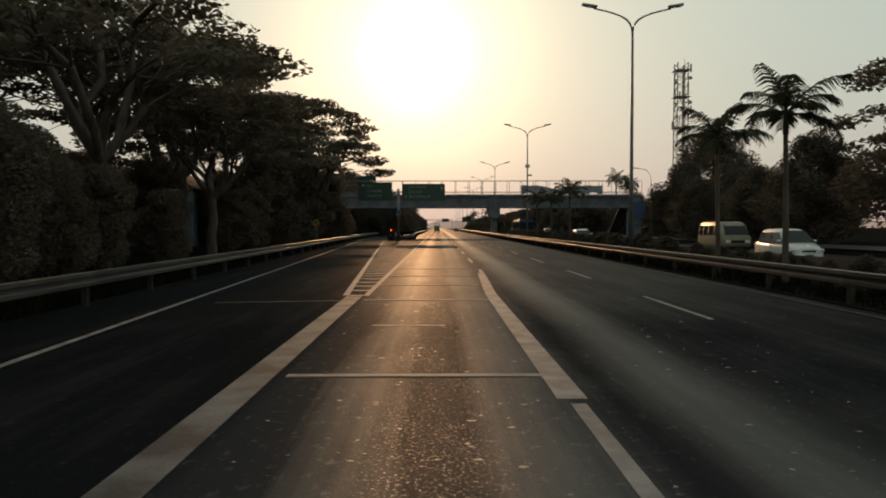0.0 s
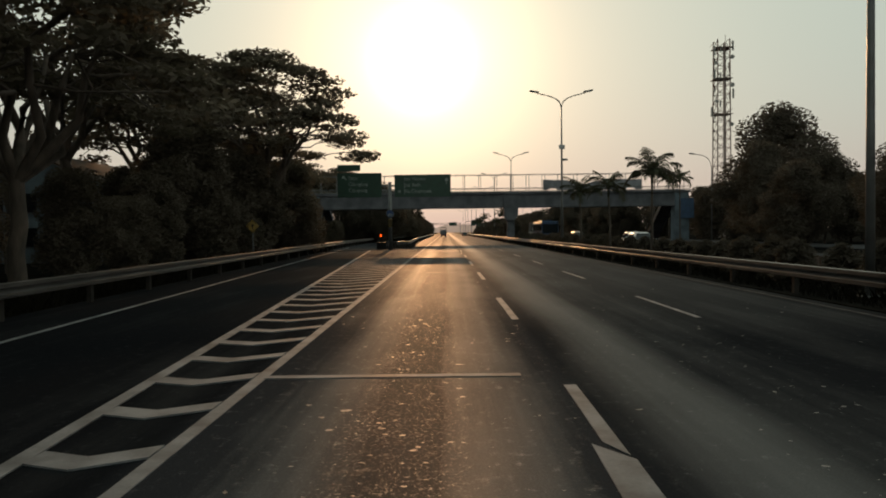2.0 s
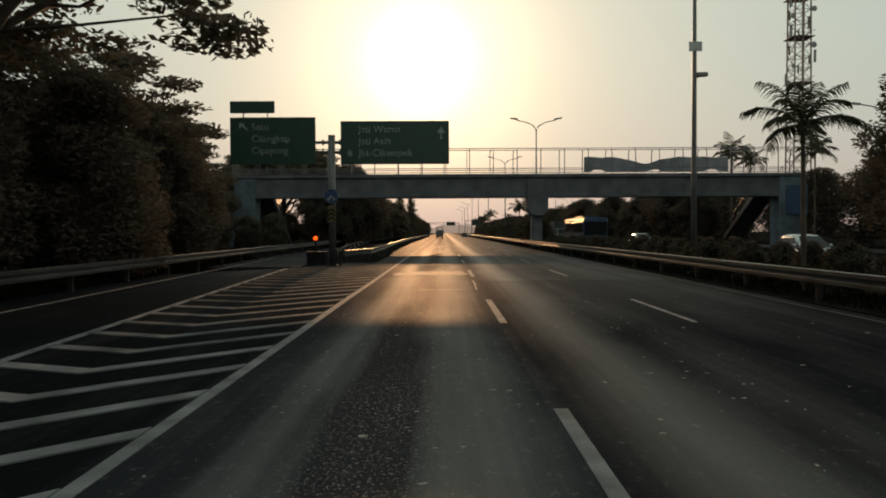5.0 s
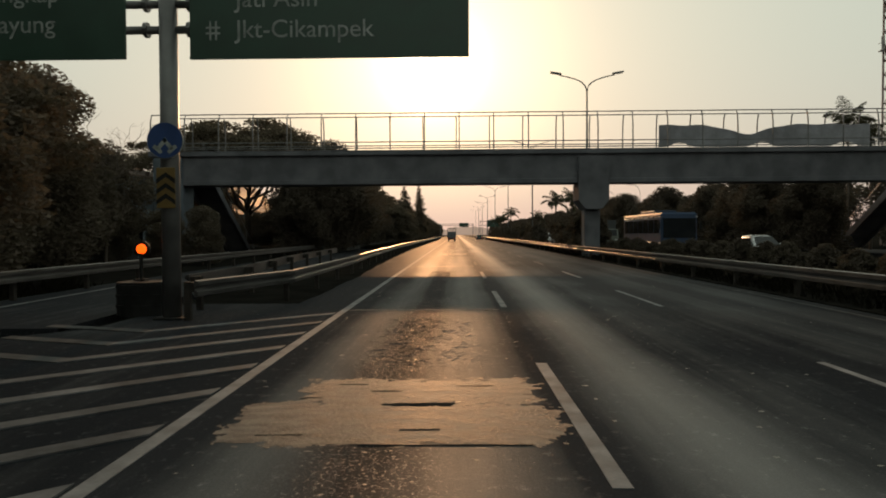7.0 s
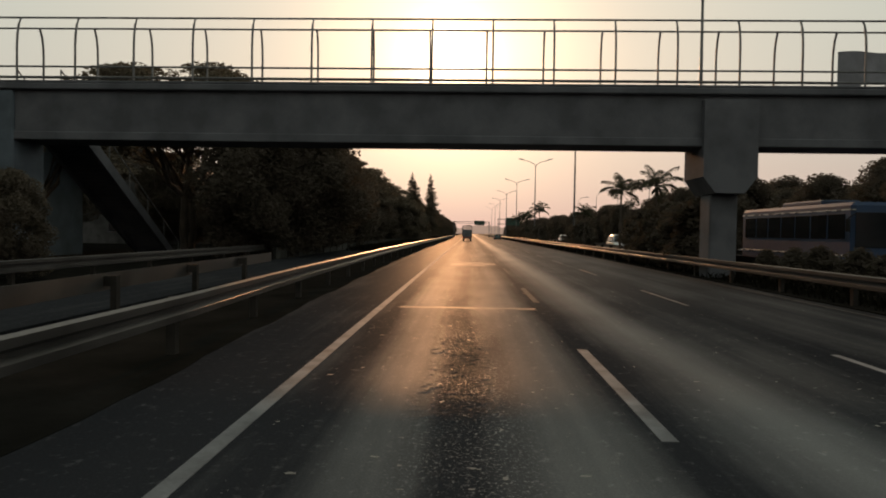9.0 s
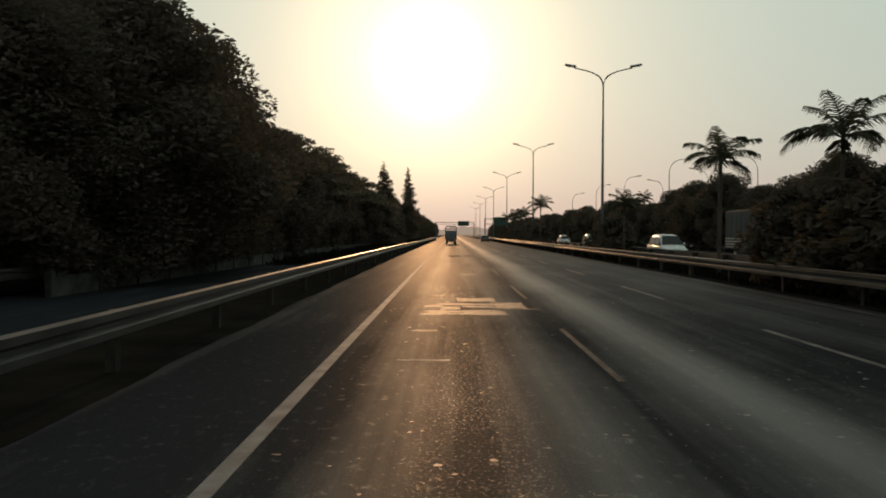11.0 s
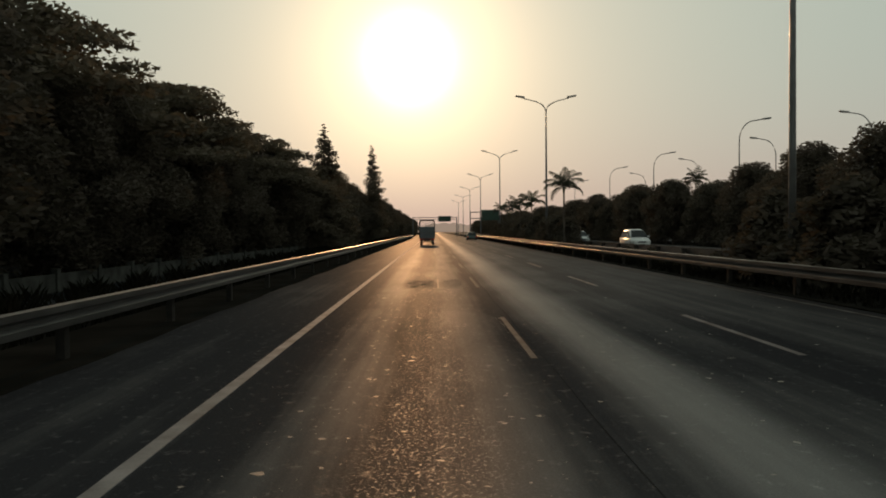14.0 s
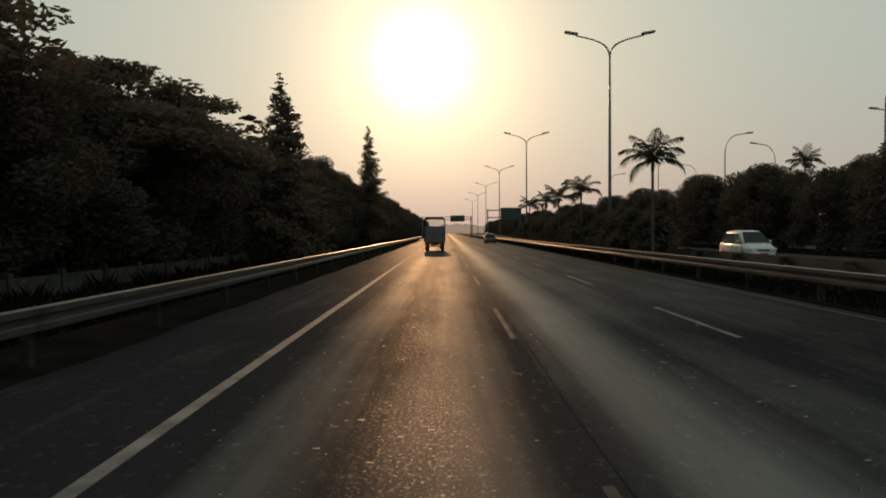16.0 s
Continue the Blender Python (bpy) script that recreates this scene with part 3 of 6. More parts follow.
def footbridge():
    f = thing("footbridge", "grey concrete footbridge with tall steel railings over the road", "footbridge")
    part("girder", prism([(BY0 + 0.18, 5.15), (BY1 - 0.18, 5.15), (BY1 - 0.18, 7.1), (BY0 + 0.18, 7.1)], "x", BX0 + 1.2, BX1 - 1.2), CONCRETE, f)
    part("girder_lip", box(BX0 + 1.2, BX1 - 1.2, BY0 + 0.10, BY1 - 0.10, 5.12, 5.45, 0.03), CONCRETE, f)
    part("deck", box(BX0, BX1, BY0 - 0.05, BY1 + 0.05, 7.1, DECK, 0.04), CONCRETE, f)
    part("kerb", box(BX0, BX1, BY0 - 0.03, BY0 + 0.12, DECK, DECK + 0.1, 0.02), CONCRETE, f)
    part("kerb", box(BX0, BX1, BY1 - 0.12, BY1 + 0.03, DECK, DECK + 0.1, 0.02), CONCRETE, f)
    # median pier: tapered head on a column
    part("pier_head", prism([(10.88, 6.9), (12.94, 6.9), (12.94, 3.95), (12.46, 3.32), (11.34, 3.32), (10.88, 3.95)], "y", BY0 - 0.12, BY1 + 0.12), CONCRETE, f)
    part("pier_column", box(11.36, 12.44, BY0 + 0.5, BY1 - 0.5, 0, 3.32, 0.06), CONCRETE, f)
    for a, b in ((BX0 + 0.3, BX0 + 2.35), (BX1 - 2.35, BX1 - 0.3)):
        part("pier_column", box(a, b, BY0 + 0.04, BY1 - 0.04, -0.16, 7.09, 0.06), PIERBLUE, f, "bluish grey painted end pier")
    return f


bridge = footbridge()
RH = 2.56
for y, s in ((BY0 + 0.05, 1), (BY1 - 0.05, -1)):
    r = thing("bridge_railing", "tall grey steel railing with posts bent inward at the top", "railing", "footbridge railings")
    top = DECK + 0.1
    n = 24
    for i in range(n + 1):
        x = BX0 + 0.15 + (BX1 - BX0 - 0.3) * i / n - (0.2 if s < 0 and i else 0)
        pts = [(x, y, top), (x, y, top + RH * 0.55), (x, y + s * 0.03, top + RH * 0.72), (x, y + s * 0.12, top + RH * 0.88), (x, y + s * 0.28, top + RH)]
        part("post", tube(pts, 0.045, 6), POLE, r)
    for h, dy in ((0.14, 0), (0.55, 0), (RH, 0.28)):
        part("rail", tube([(BX0 + 0.1, y + s * dy, top + h), (BX1 - 0.1, y + s * dy, top + h)], 0.04, 6), POLE, r)


def stair(x0, x1, y0, z0, y1, label):
    s = thing("stair", label, "stair")
    n = 40
    rise, run = (z0 + 0.16) / n, (y1 - y0) / n
    side = [(y0, z0 - 0.05), (y1, -0.16), (y1 - 0.9, -0.16), (y0, z0 - 0.75)]
    part("stringer", prism(side, "x", x0, x0 + 0.18), CONCRETE, s)
    part("stringer", prism(side, "x", x1 - 0.18, x1), CONCRETE, s)
    for i in range(n):
        part("step", box(x0 + 0.18, x1 - 0.18, y0 + i * run, y0 + (i + 1) * run + 0.03, z0 - (i + 1) * rise - 0.2, z0 - (i + 1) * rise), CONCRETE, s)
    for x in (x0 + 0.09, x1 - 0.09):
        part("handrail", tube([(x, y0, z0 + 1.0), (x, y1, 0.85)], 0.035, 6), POLE, s)
        for k in range(7):
            t = k / 6
            zz = z0 * (1 - t) - 0.1
            part("post", tube([(x, y0 + (y1 - y0) * t, zz - 0.1), (x, y0 + (y1 - y0) * t, z0 * (1 - t) + 0.95 - 0.1 * t)], 0.03, 6), POLE, s)
    return s


stair(-17.7, -15.6, BY1 + 0.06, DECK, BY1 + 12.5, "concrete stair down from the footbridge, steel handrails")
stair(35.4, 37.5, BY1 + 0.06, DECK, BY1 + 12.5, "concrete stair down from the footbridge, steel handrails")

# torn banner on the far railing
vs, fs = [], []
n = 60
for i in range(n + 1):
    x = 16.9 + 14.8 * i / n
    u = i / n
    top = 9.28 - 0.65 * math.exp(-((u - 0.42) / 0.12) ** 2) - 0.25 * max(0, u - 0.75) + 0.04 * math.sin(u * 40)
    low = 7.72 + 0.35 * max(0, math.sin(u * 16)) ** 4
    w = 0.05 * math.sin(u * 25)
    vs += [(x, BY1 - 0.16 + w * 0.5, low), (x, BY1 - 0.16 - w * 0.5, top), (x, BY1 - 0.15 - w * 0.5, top), (x, BY1 - 0.15 + w * 0.5, low)]
for i in range(n):
    o = 4 * i
    fs += [(o + j, o + (j + 1) % 4, o + 4 + (j + 1) % 4, o + 4 + j) for j in range(4)]
banner = raw("banner", vs, fs, BANNER)
tagged(banner, "long faded blue-grey banner sagging on the bridge railing", "banner")

# ---------------------------------------------------------------- direction signs in the gore
GX, GY = -3.56, 100.75


def text_mesh(body, size):
    c = bpy.data.curves.new("lettering", "FONT")
    c.body, c.size, c.extrude = body, size, 0.004
    ob = bpy.data.objects.new("lettering", c)
    scene.collection.objects.link(ob)
    dg = bpy.context.evaluated_depsgraph_get()
    me = bpy.data.meshes.new_from_object(ob.evaluated_get(dg))
    bpy.data.objects.remove(ob)
    me.materials.clear()
    me.materials.append(SIGNWHITE)
    return me


def lettering(body, size, x, y, z, parent):
    ob = new("lettering", text_mesh(body, size))
    ob.matrix_basis = pose(x, y, z, 90, 0, 0)
    ob.parent = parent
    return ob


gantry = thing("direction_sign", "two dark green direction signs on one steel post in the gore", "road sign")
part("post", tube([(GX, GY, -0.1), (GX, GY, 6.9)], 0.19, 16), POLE, gantry, smooth=True)
part("cap", tube([(GX, GY, 6.9), (GX, GY, 6.95)], [0.21, 0.18], 16), POLE, gantry)
part("base_plate", box(GX - 0.3, GX + 0.3, GY - 0.3, GY + 0.3, -0.094, -0.05, 0.01), BLACK, gantry)
for z in (6.02, 6.56):
    for a, b in ((-8.5, GX - 0.18), (GX + 0.18, 2.5)):
        part("arm", tube([(a, GY, z), (b, GY, z)], 0.085, 10), POLE, gantry, smooth=True)
    for d in (-1, 1):
        part("flange", tube([(GX + d * 0.42, GY, z), (GX + d * 0.5, GY, z)], 0.16, 10), POLE, gantry)
P_R = part("panel", box(-3.05, 2.79, GY - 0.16, GY - 0.10, 5.36, 7.68, 0.015), SIGNGREEN, gantry, "dark green panel with faded white place names")
P_L = part("panel", box(-9.0, -4.4, GY - 0.16, GY - 0.10, 5.38, 7.9, 0.015), SIGNGREEN, gantry, "dark green panel with faded white place names")
for pnl, xa, xb, za, zb in ((P_R, -3.05, 2.79, 5.36, 7.68), (P_L, -9.0, -4.4, 5.38, 7.9)):
    for q in ((xa, xb, zb - 0.05, zb), (xa, xb, za, za + 0.05)):
        part("border", box(q[0], q[1], GY - 0.172, GY - 0.162, q[2], q[3]), SIGNGREEN, pnl)
    for x in (xa + 0.8, (xa + xb) / 2, xb - 0.8):
        part("back_rib", box(x - 0.04, x + 0.04, GY - 0.10, GY - 0.03, za + 0.05, zb - 0.05), SIGNBACK, pnl)
for i, s in enumerate(("Jati Warna", "Jati Asih", "Jkt-Cikampek")):
    lettering(s, 0.53, -2.08, GY - 0.165, 7.07 - i * 0.635, P_R)
for i, s in enumerate(("Setu", "Cilangkap", "Cipayung")):
    lettering(s, 0.53, -7.85, GY - 0.165, 7.22 - i * 0.635, P_L)
# arrow, and the small crossing symbol
part("arrow", prism([(2.30, 6.70), (2.42, 6.70), (2.42, 7.02), (2.60, 7.02), (2.36, 7.38), (2.12, 7.02), (2.30, 7.02)], "y", GY - 0.172, GY - 0.164), SIGNWHITE, P_R)
part("arrow", prism([(-8.5, 7.6), (-8.2, 7.6), (-8.28, 7.52), (-8.0, 7.25), (-8.08, 7.17), (-8.36, 7.44), (-8.5, 7.3)], "y", GY - 0.172, GY - 0.164), SIGNWHITE, P_L)
for dx in (-0.06, 0.06):
    part("symbol", box(-2.55 + dx - 0.02, -2.55 + dx + 0.02, GY - 0.172, GY - 0.164, 5.75, 6.15), SIGNWHITE, P_R)
for dz in (5.89, 6.01):
    part("symbol", box(-2.7, -2.4, GY - 0.180, GY - 0.173, dz - 0.02, dz + 0.02), SIGNWHITE, P_R)
small = part("small_panel", box(-9.0, -6.6, GY - 0.14, GY - 0.09, 8.13, 8.78, 0.015), SIGNGREEN, gantry)
for x in (-8.3, -7.0):
    part("strut", tube([(x, GY - 0.05, 6.0), (x, GY - 0.05, 8.7)], 0.035, 6), POLE, gantry)

# the whole sign stands a little smaller and nearer than drawn above
gantry.matrix_basis = pose(2.496, 85.777, 1.674) @ Matrix.Scale(0.9466, 4) @ pose(-2.496, -85.777, -1.674)

# round blue sign and hazard board on the same post
disc = part("round_plate", tube([(GX, GY - 0.27, 3.66), (GX, GY - 0.235, 3.66)], 0.37, 32), SIGNBLUE, gantry, "round blue plate with white arrows")
part("rim", tube([(GX, GY - 0.255, 3.66), (GX, GY - 0.234, 3.66)], 0.385, 32), SIGNWHITE, disc)
for d in (-1, 1):
    m = pose(GX, GY - 0.275, 3.66, 0, d * 40, 0)
    bm = bmesh.new()
    add_box(bm, -0.04, 0.04, -0.005, 0.005, -0.25, 0.04, 0, m)
    add_box(bm, -0.11, 0.11, -0.005, 0.005, -0.28, -0.2, 0, m)
    part("arrow", bm, SIGNWHITE, disc)
board = part("hazard_board", box(GX - 0.2, GX + 0.2, GY - 0.25, GY - 0.225, 2.25, 3.1, 0.01), YELLOW, gantry, "yellow hazard board with black chevrons")
for z in (2.32, 2.54, 2.76):
    part("chevron", prism([(GX - 0.2, z), (GX, z + 0.14), (GX + 0.2, z), (GX + 0.2, z + 0.1), (GX, z + 0.24), (GX - 0.2, z + 0.1)], "y", GY - 0.258, GY - 0.251), BLACK, board)

# crash cushion at the nose, with its warning lamp
nose = thing("crash_barrier_nose", "black rounded barrier end at the tip of the gore", "barrier", at=(-4.2, 100.5, 0))
part("drum", prism([(0.5 * math.cos(a), 0.4 * math.sin(a) + 0.2) for a in [math.pi + math.pi * i / 10 for i in range(11)]] + [(0.5, 0.8), (-0.5, 0.8)], "z", 0.0, 0.7), BLACK, nose)
for z in (0.2, 0.42, 0.62):
    part("band", prism([(0.52 * math.cos(a), 0.42 * math.sin(a) + 0.2) for a in [math.pi + math.pi * i / 10 for i in range(11)]] + [(0.52, 0.75), (-0.52, 0.75)], "z", z - 0.03, z + 0.03), BLACK, nose)
wl = thing("warning_lamp", "lit orange warning lamp on a thin black post", "warning lamp", at=(-4.28, 100.9, -0.1))
part("post", tube([(0, 0, 0.8), (0, 0, 1.4)], 0.04, 8), BLACK, wl)
part("foot", box(-0.12, 0.12, -0.12, 0.12, 0.815, 0.85), BLACK, wl)
part("housing", tube([(0, 0.02, 1.49), (0, 0.12, 1.49)], 0.17, 16), BLACK, wl)
part("lamp_glass", tube([(0, -0.03, 1.49), (0, 0.02, 1.49)], [0.085, 0.115], 16), glowing("orange_lamp", (1.0, 0.10, 0.004), 1.5), wl, "glowing orange lens")

# ---------------------------------------------------------------- trees


def leaf_cloud(rng, centres, count, size, flat=0.35):
    """Leaf quads scattered in flattened clumps. centres: (point, radius, flatness)."""
    vs, fs = [], []
    c = np.array([[*p, r, f] for p, r, f in centres])
    wgt = c[:, 3] ** 2
    pick = rng.choice(len(c), count, p=wgt / wgt.sum())
    d = rng.normal(size=(count, 3))
    d /= np.linalg.norm(d, axis=1)[:, None]
    rad = rng.random(count) ** 0.45
    pos = c[pick, :3] + d * (rad * c[pick, 3])[:, None] * np.stack([np.ones(count), np.ones(count), c[pick, 4]], 1)
    u = rng.normal(size=(count, 3))
    u[:, 2] *= flat
    u /= np.linalg.norm(u, axis=1)[:, None]
    w = np.cross(u, rng.normal(size=(count, 3)))
    w /= np.linalg.norm(w, axis=1)[:, None]
    s = size * (0.55 + 0.9 * rng.random(count))
    u, w = u * s[:, None], w * (s * 0.45)[:, None]
    v = np.stack([pos - u, pos + w * 0.9 - u * 0.1, pos + u, pos - w * 0.9 - u * 0.1], 1).reshape(-1, 3)
    f = np.arange(count * 4).reshape(-1, 4)
    return v.tolist(), f.tolist()


def limb(bm, rng, a, b, r0, r1, sag=0.0, wob=0.12, n=5):
    a, b = Vector(a), Vector(b)
    ln = (b - a).length
    pts = []
    for i in range(n + 1):
        t = i / n
        p = a.lerp(b, t)
        if 0 < i < n:
            p = p + Vector(rng.normal(size=3).tolist()) * ln * wob * 0.4
        p.z += sag * math.sin(t * math.pi) * ln
        pts.append(p)
    add_tube(bm, pts, [r0 + (r1 - r0) * i / n for i in range(n + 1)], 6, cap=False)
    return pts


def spreading_tree(seed, height, radius, leaves, label, trunk=0.35, fork=0.3, leaf=0.2, pads=34, low=0.45, mat=LEAF):
    """Umbrella-shaped tree: short trunk, arching limbs, flat pads of small leaves with gaps between them."""
    rng = np.random.default_rng(seed)
    t = thing("tree", label, "tree")
    bm = bmesh.new()
    zf = height * fork
    limb(bm, rng, (0, 0, -0.2), (0, 0, zf), trunk, trunk * 0.75, wob=0.04)
    cl = []
    k = 7
    for i in range(k):
        a = 2 * math.pi * (i + 0.6 * rng.random()) / k
        r = radius * (0.45 + 0.2 * rng.random())
        z = height * (0.62 + 0.2 * rng.random())
        mid = (math.cos(a) * r, math.sin(a) * r, z)
        p = limb(bm, rng, (0, 0, zf - 0.1), mid, trunk * 0.55, trunk * 0.22, sag=0.08)
        for j in range(max(2, pads // k)):
            aa = a + rng.normal() * 0.45
            rr = min(radius, r * (0.5 + 1.0 * rng.random()) + radius * 0.15)
            dome = 1 - 0.5 * (rr / radius) ** 2
            zz = height * (low + (dome - low) * (0.35 + 0.65 * rng.random()))
            tip = (math.cos(aa) * rr, math.sin(aa) * rr, zz)
            limb(bm, rng, p[2 + int(rng.integers(0, 3))], tip, trunk * 0.16, 0.02, sag=0.05)
            cl.append((tip, radius * (0.13 + 0.12 * rng.random()), 0.26))
    for j in range(pads // 3):
        aa, rr = rng.random() * 6.28, radius * 0.75 * math.sqrt(rng.random())
        zz = height * (1 - 0.32 * (rr / radius) ** 2) - 0.6
        cl.append(((math.cos(aa) * rr, math.sin(aa) * rr, zz), radius * 0.2, 0.24))
    part("trunk", bm, BARK, t, "brown forked trunk and limbs", smooth=True)
    v, f = leaf_cloud(rng, cl, leaves, leaf)
    raw("crown", v, f, mat, t)
    return t


def bushy_tree(seed, height, radius, leaves, label, leaf=0.22, low=0.12, mat=LEAF, name="tree", stem=0.16):
    """Dense roadside tree with an uneven crown that reaches almost to the ground."""
    rng = np.random.default_rng(seed)
    t = thing(name, label, "tree" if name == "tree" else "shrub")
    bm = bmesh.new()
    limb(bm, rng, (0, 0, -0.2), (0, 0, height * 0.75), stem, 0.05, wob=0.05)
    cl = []
    n = 26
    for i in range(n):
        h = low + (0.93 - low) * (i + 0.5) / n
        env = math.sin(math.pi * min(1, (h - low * 0.6) * 0.93 + 0.18)) ** 0.6
        a = i * 2.4 + rng.random()
        r = radius * env * (0.35 + 0.5 * rng.random())
        p = (math.cos(a) * r, math.sin(a) * r, height * h)
        limb(bm, rng, (0, 0, height * h * 0.7), p, stem * 0.4, 0.02, n=3)
        cl.append((p, radius * (0.3 + 0.2 * rng.random()), 0.75))
    cl.append(((0, 0, height * 0.9), radius * 0.35, 0.8))
    part("trunk", bm, BARK, t, "brown trunk and branches", smooth=True)
    v, f = leaf_cloud(rng, cl, leaves, leaf)
    raw("crown", v, f, mat, t)
    return t


def conifer(seed, height, radius, label):
    rng = np.random.default_rng(seed)
    t = thing("conifer_tree", label, "tree")
    bm = bmesh.new()
    limb(bm, rng, (0, 0, -0.2), (0, 0, height * 0.97), 0.14, 0.02, wob=0.01)
    cl = []
    z = height * 0.10
    while z < height * 0.985:
        r = radius * (1 - z / height) ** 0.68
        for k in range(4):
            a = rng.random() * 6.28
            q = r * (0.5 + 0.55 * rng.random())
            p = (math.cos(a) * q, math.sin(a) * q, z - q * 0.15 + rng.normal() * height * 0.012)
            limb(bm, rng, (0, 0, z), p, 0.03, 0.01, n=2)
            cl.append((p, max(0.13, r * 0.36), 0.6))
            cl.append(((p[0] * 0.5, p[1] * 0.5, z), max(0.14, r * 0.4), 0.6))
        z += height * 0.02
    part("trunk", bm, BARK, t, "straight brown trunk", smooth=True)
    v, f = leaf_cloud(rng, cl, 26000, 0.13)
    raw("crown", v, f, LEAF, t)
    return t


def palm(seed, height, fronds, label, spread=1.9):
    rng = np.random.default_rng(seed)
    t = thing("palm_tree", label, "palm tree", "palms on the median")
    n = 12
    lean = rng.normal() * 0.15
    pts = [(lean * (i / n) ** 2, 0, -0.1 + height * i / n) for i in range(n + 1)]
    part("trunk", tube(pts, [0.10 - 0.035 * i / n for i in range(n + 1)], 10), BARK, t, "slender ringed grey-brown trunk", smooth=True)
    top = Vector((lean, 0, height))
    part("crownshaft", tube([top - Vector((0, 0, 0.1)), top + Vector((0, 0, 0.35)), top + Vector((0, 0, 0.7))], [0.085, 0.08, 0.04], 8), PALM, t)
    for k in range(fronds):
        a = 2.4 * k + rng.random() * 0.4
        up = 1.42 - 1.25 * (k / fronds) + rng.normal() * 0.1     # young fronds stand, old ones hang
        ln = spread * (0.9 + 0.25 * rng.random())
        bm = bmesh.new()
        spine = []
        for i in range(9):
            s = i / 8
            ang = up - (0.9 + 0.75 * k / fronds) * s ** 1.6
            q = spine[-1] if spine else top + Vector((0, 0, 0.45))
            if spine:
                q = q + Vector((math.cos(a) * math.cos(ang), math.sin(a) * math.cos(ang), math.sin(ang))) * ln / 8
            spine.append(q)
        add_tube(bm, spine, [0.03 - 0.003 * i for i in range(9)], 4, cap=False)
        side = Vector((-math.sin(a), math.cos(a), 0))
        for i in range(30):
            s = 0.14 + 0.86 * i / 29
            j = min(7, int(s * 8))
            p = spine[j].lerp(spine[j + 1], s * 8 - j)
            fwd = (spine[j + 1] - spine[j]).normalized()
            ll = ln * 0.31 * (0.35 + math.sin(math.pi * min(1, s * 0.85 + 0.12)) * 0.75)
            for d in (-1, 1):
                o = (side * d * 0.8 + fwd * 0.55 + Vector((0, 0, -0.35 + rng.normal() * 0.12))).normalized() * ll
                m = p + o * 0.5 + Vector((0, 0, 0.05))
                wv = fwd * 0.022
                v = [bm.verts.new(x) for x in (p - wv, p + wv, m + wv * 0.9, p + o + Vector((0, 0, -0.12)), m - wv * 0.9)]
                bm.faces.new(v)
        part("frond", bm, PALM, t)
    return t


def put(proto, places, label=None, group=""):
    """The first place takes the prototype, the others copies: (x, y, turn, scale)."""
    if group:
        proto["group"] = group
    for i, (x, y, turn, s) in enumerate(places):
        m = pose(x, y, -0.14, 0, 0, turn)
        if i == 0:
            ob = proto
            ob.matrix_basis = m @ Matrix.Diagonal((s, s, s, 1))
        else:
            ob = copy_thing(proto, m)
            ob.scale = (s, s, s)


# big umbrella trees beside the exit ramp
big_a = spreading_tree(11, 17.0, 9.5, 11500, "broad dark umbrella-shaped tree leaning over the ramp", 0.45, leaf=0.21, pads=49)
big_b = spreading_tree(12, 13.0, 7.5, 10000, "spreading dark tree with flat pads of small leaves", 0.35, leaf=0.19, pads=42, low=0.4)
big_c = spreading_tree(15, 20.0, 9.0, 10500, "tall dark tree with layered open crown", 0.45, 0.34, leaf=0.2, pads=49, low=0.4)
put(big_a, [(-14.2, 42, 0, 1.0), (-19.8, 66, 70, 1.05), (-15.2, 20, 140, 0.95), (-22.8, 90, 30, 1.0), (-28.5, 49, 200, 1.15), (-26, 8, 10, 1.1), (-17.5, 85, 250, 0.97)], group="umbrella trees")
put(big_b, [(-13.0, 55, 100, 1.0), (-19.9, 116, 60, 0.85), (-23.8, 148, 15, 0.8), (-31, 178, 140, 0.9), (-15.5, 101, 200, 0.9), (-9.9, 229, 60, 0.62), (-14, 243, 200, 0.72), (42, 62, 30, 1.3)], group="umbrella trees")
put(big_c, [(-22.5, 76, 0, 1.0), (-25.6, 30, 80, 1.05), (-19.0, 52, 160, 1.0), (-13.3, 9, 240, 0.8), (-39, 66, 300, 1.1)], group="umbrella trees")

crown_e = spreading_tree(19, 15.4, 7.4, 19000, "broad dark umbrella tree with drooping tips over the ramp", 0.36, 0.3, leaf=0.17, pads=63, low=0.48)
put(crown_e, [(-10.9, 82.0, 0, 1.0)], group="umbrella trees")
crown_d = spreading_tree(17, 13.8, 9.4, 36000, "broad flat-topped umbrella tree standing beyond the footbridge", 0.3, 0.3, leaf=0.17, pads=84, low=0.62)
put(crown_d, [(-18.6, 157.0, 40, 1.0), (-19.8, 161.5, 170, 0.98)], group="umbrella trees")

crown_f = spreading_tree(20, 10.4, 7.6, 30000, "broad dark umbrella tree with layered pads over the shoulder", 0.3, 0.3, leaf=0.15, pads=77, low=0.5)
put(crown_f, [(-14.0, 196, 0, 1.0), (-14.4, 183.5, 130, 1.02), (-12.2, 210, 250, 0.9)], group="umbrella trees")

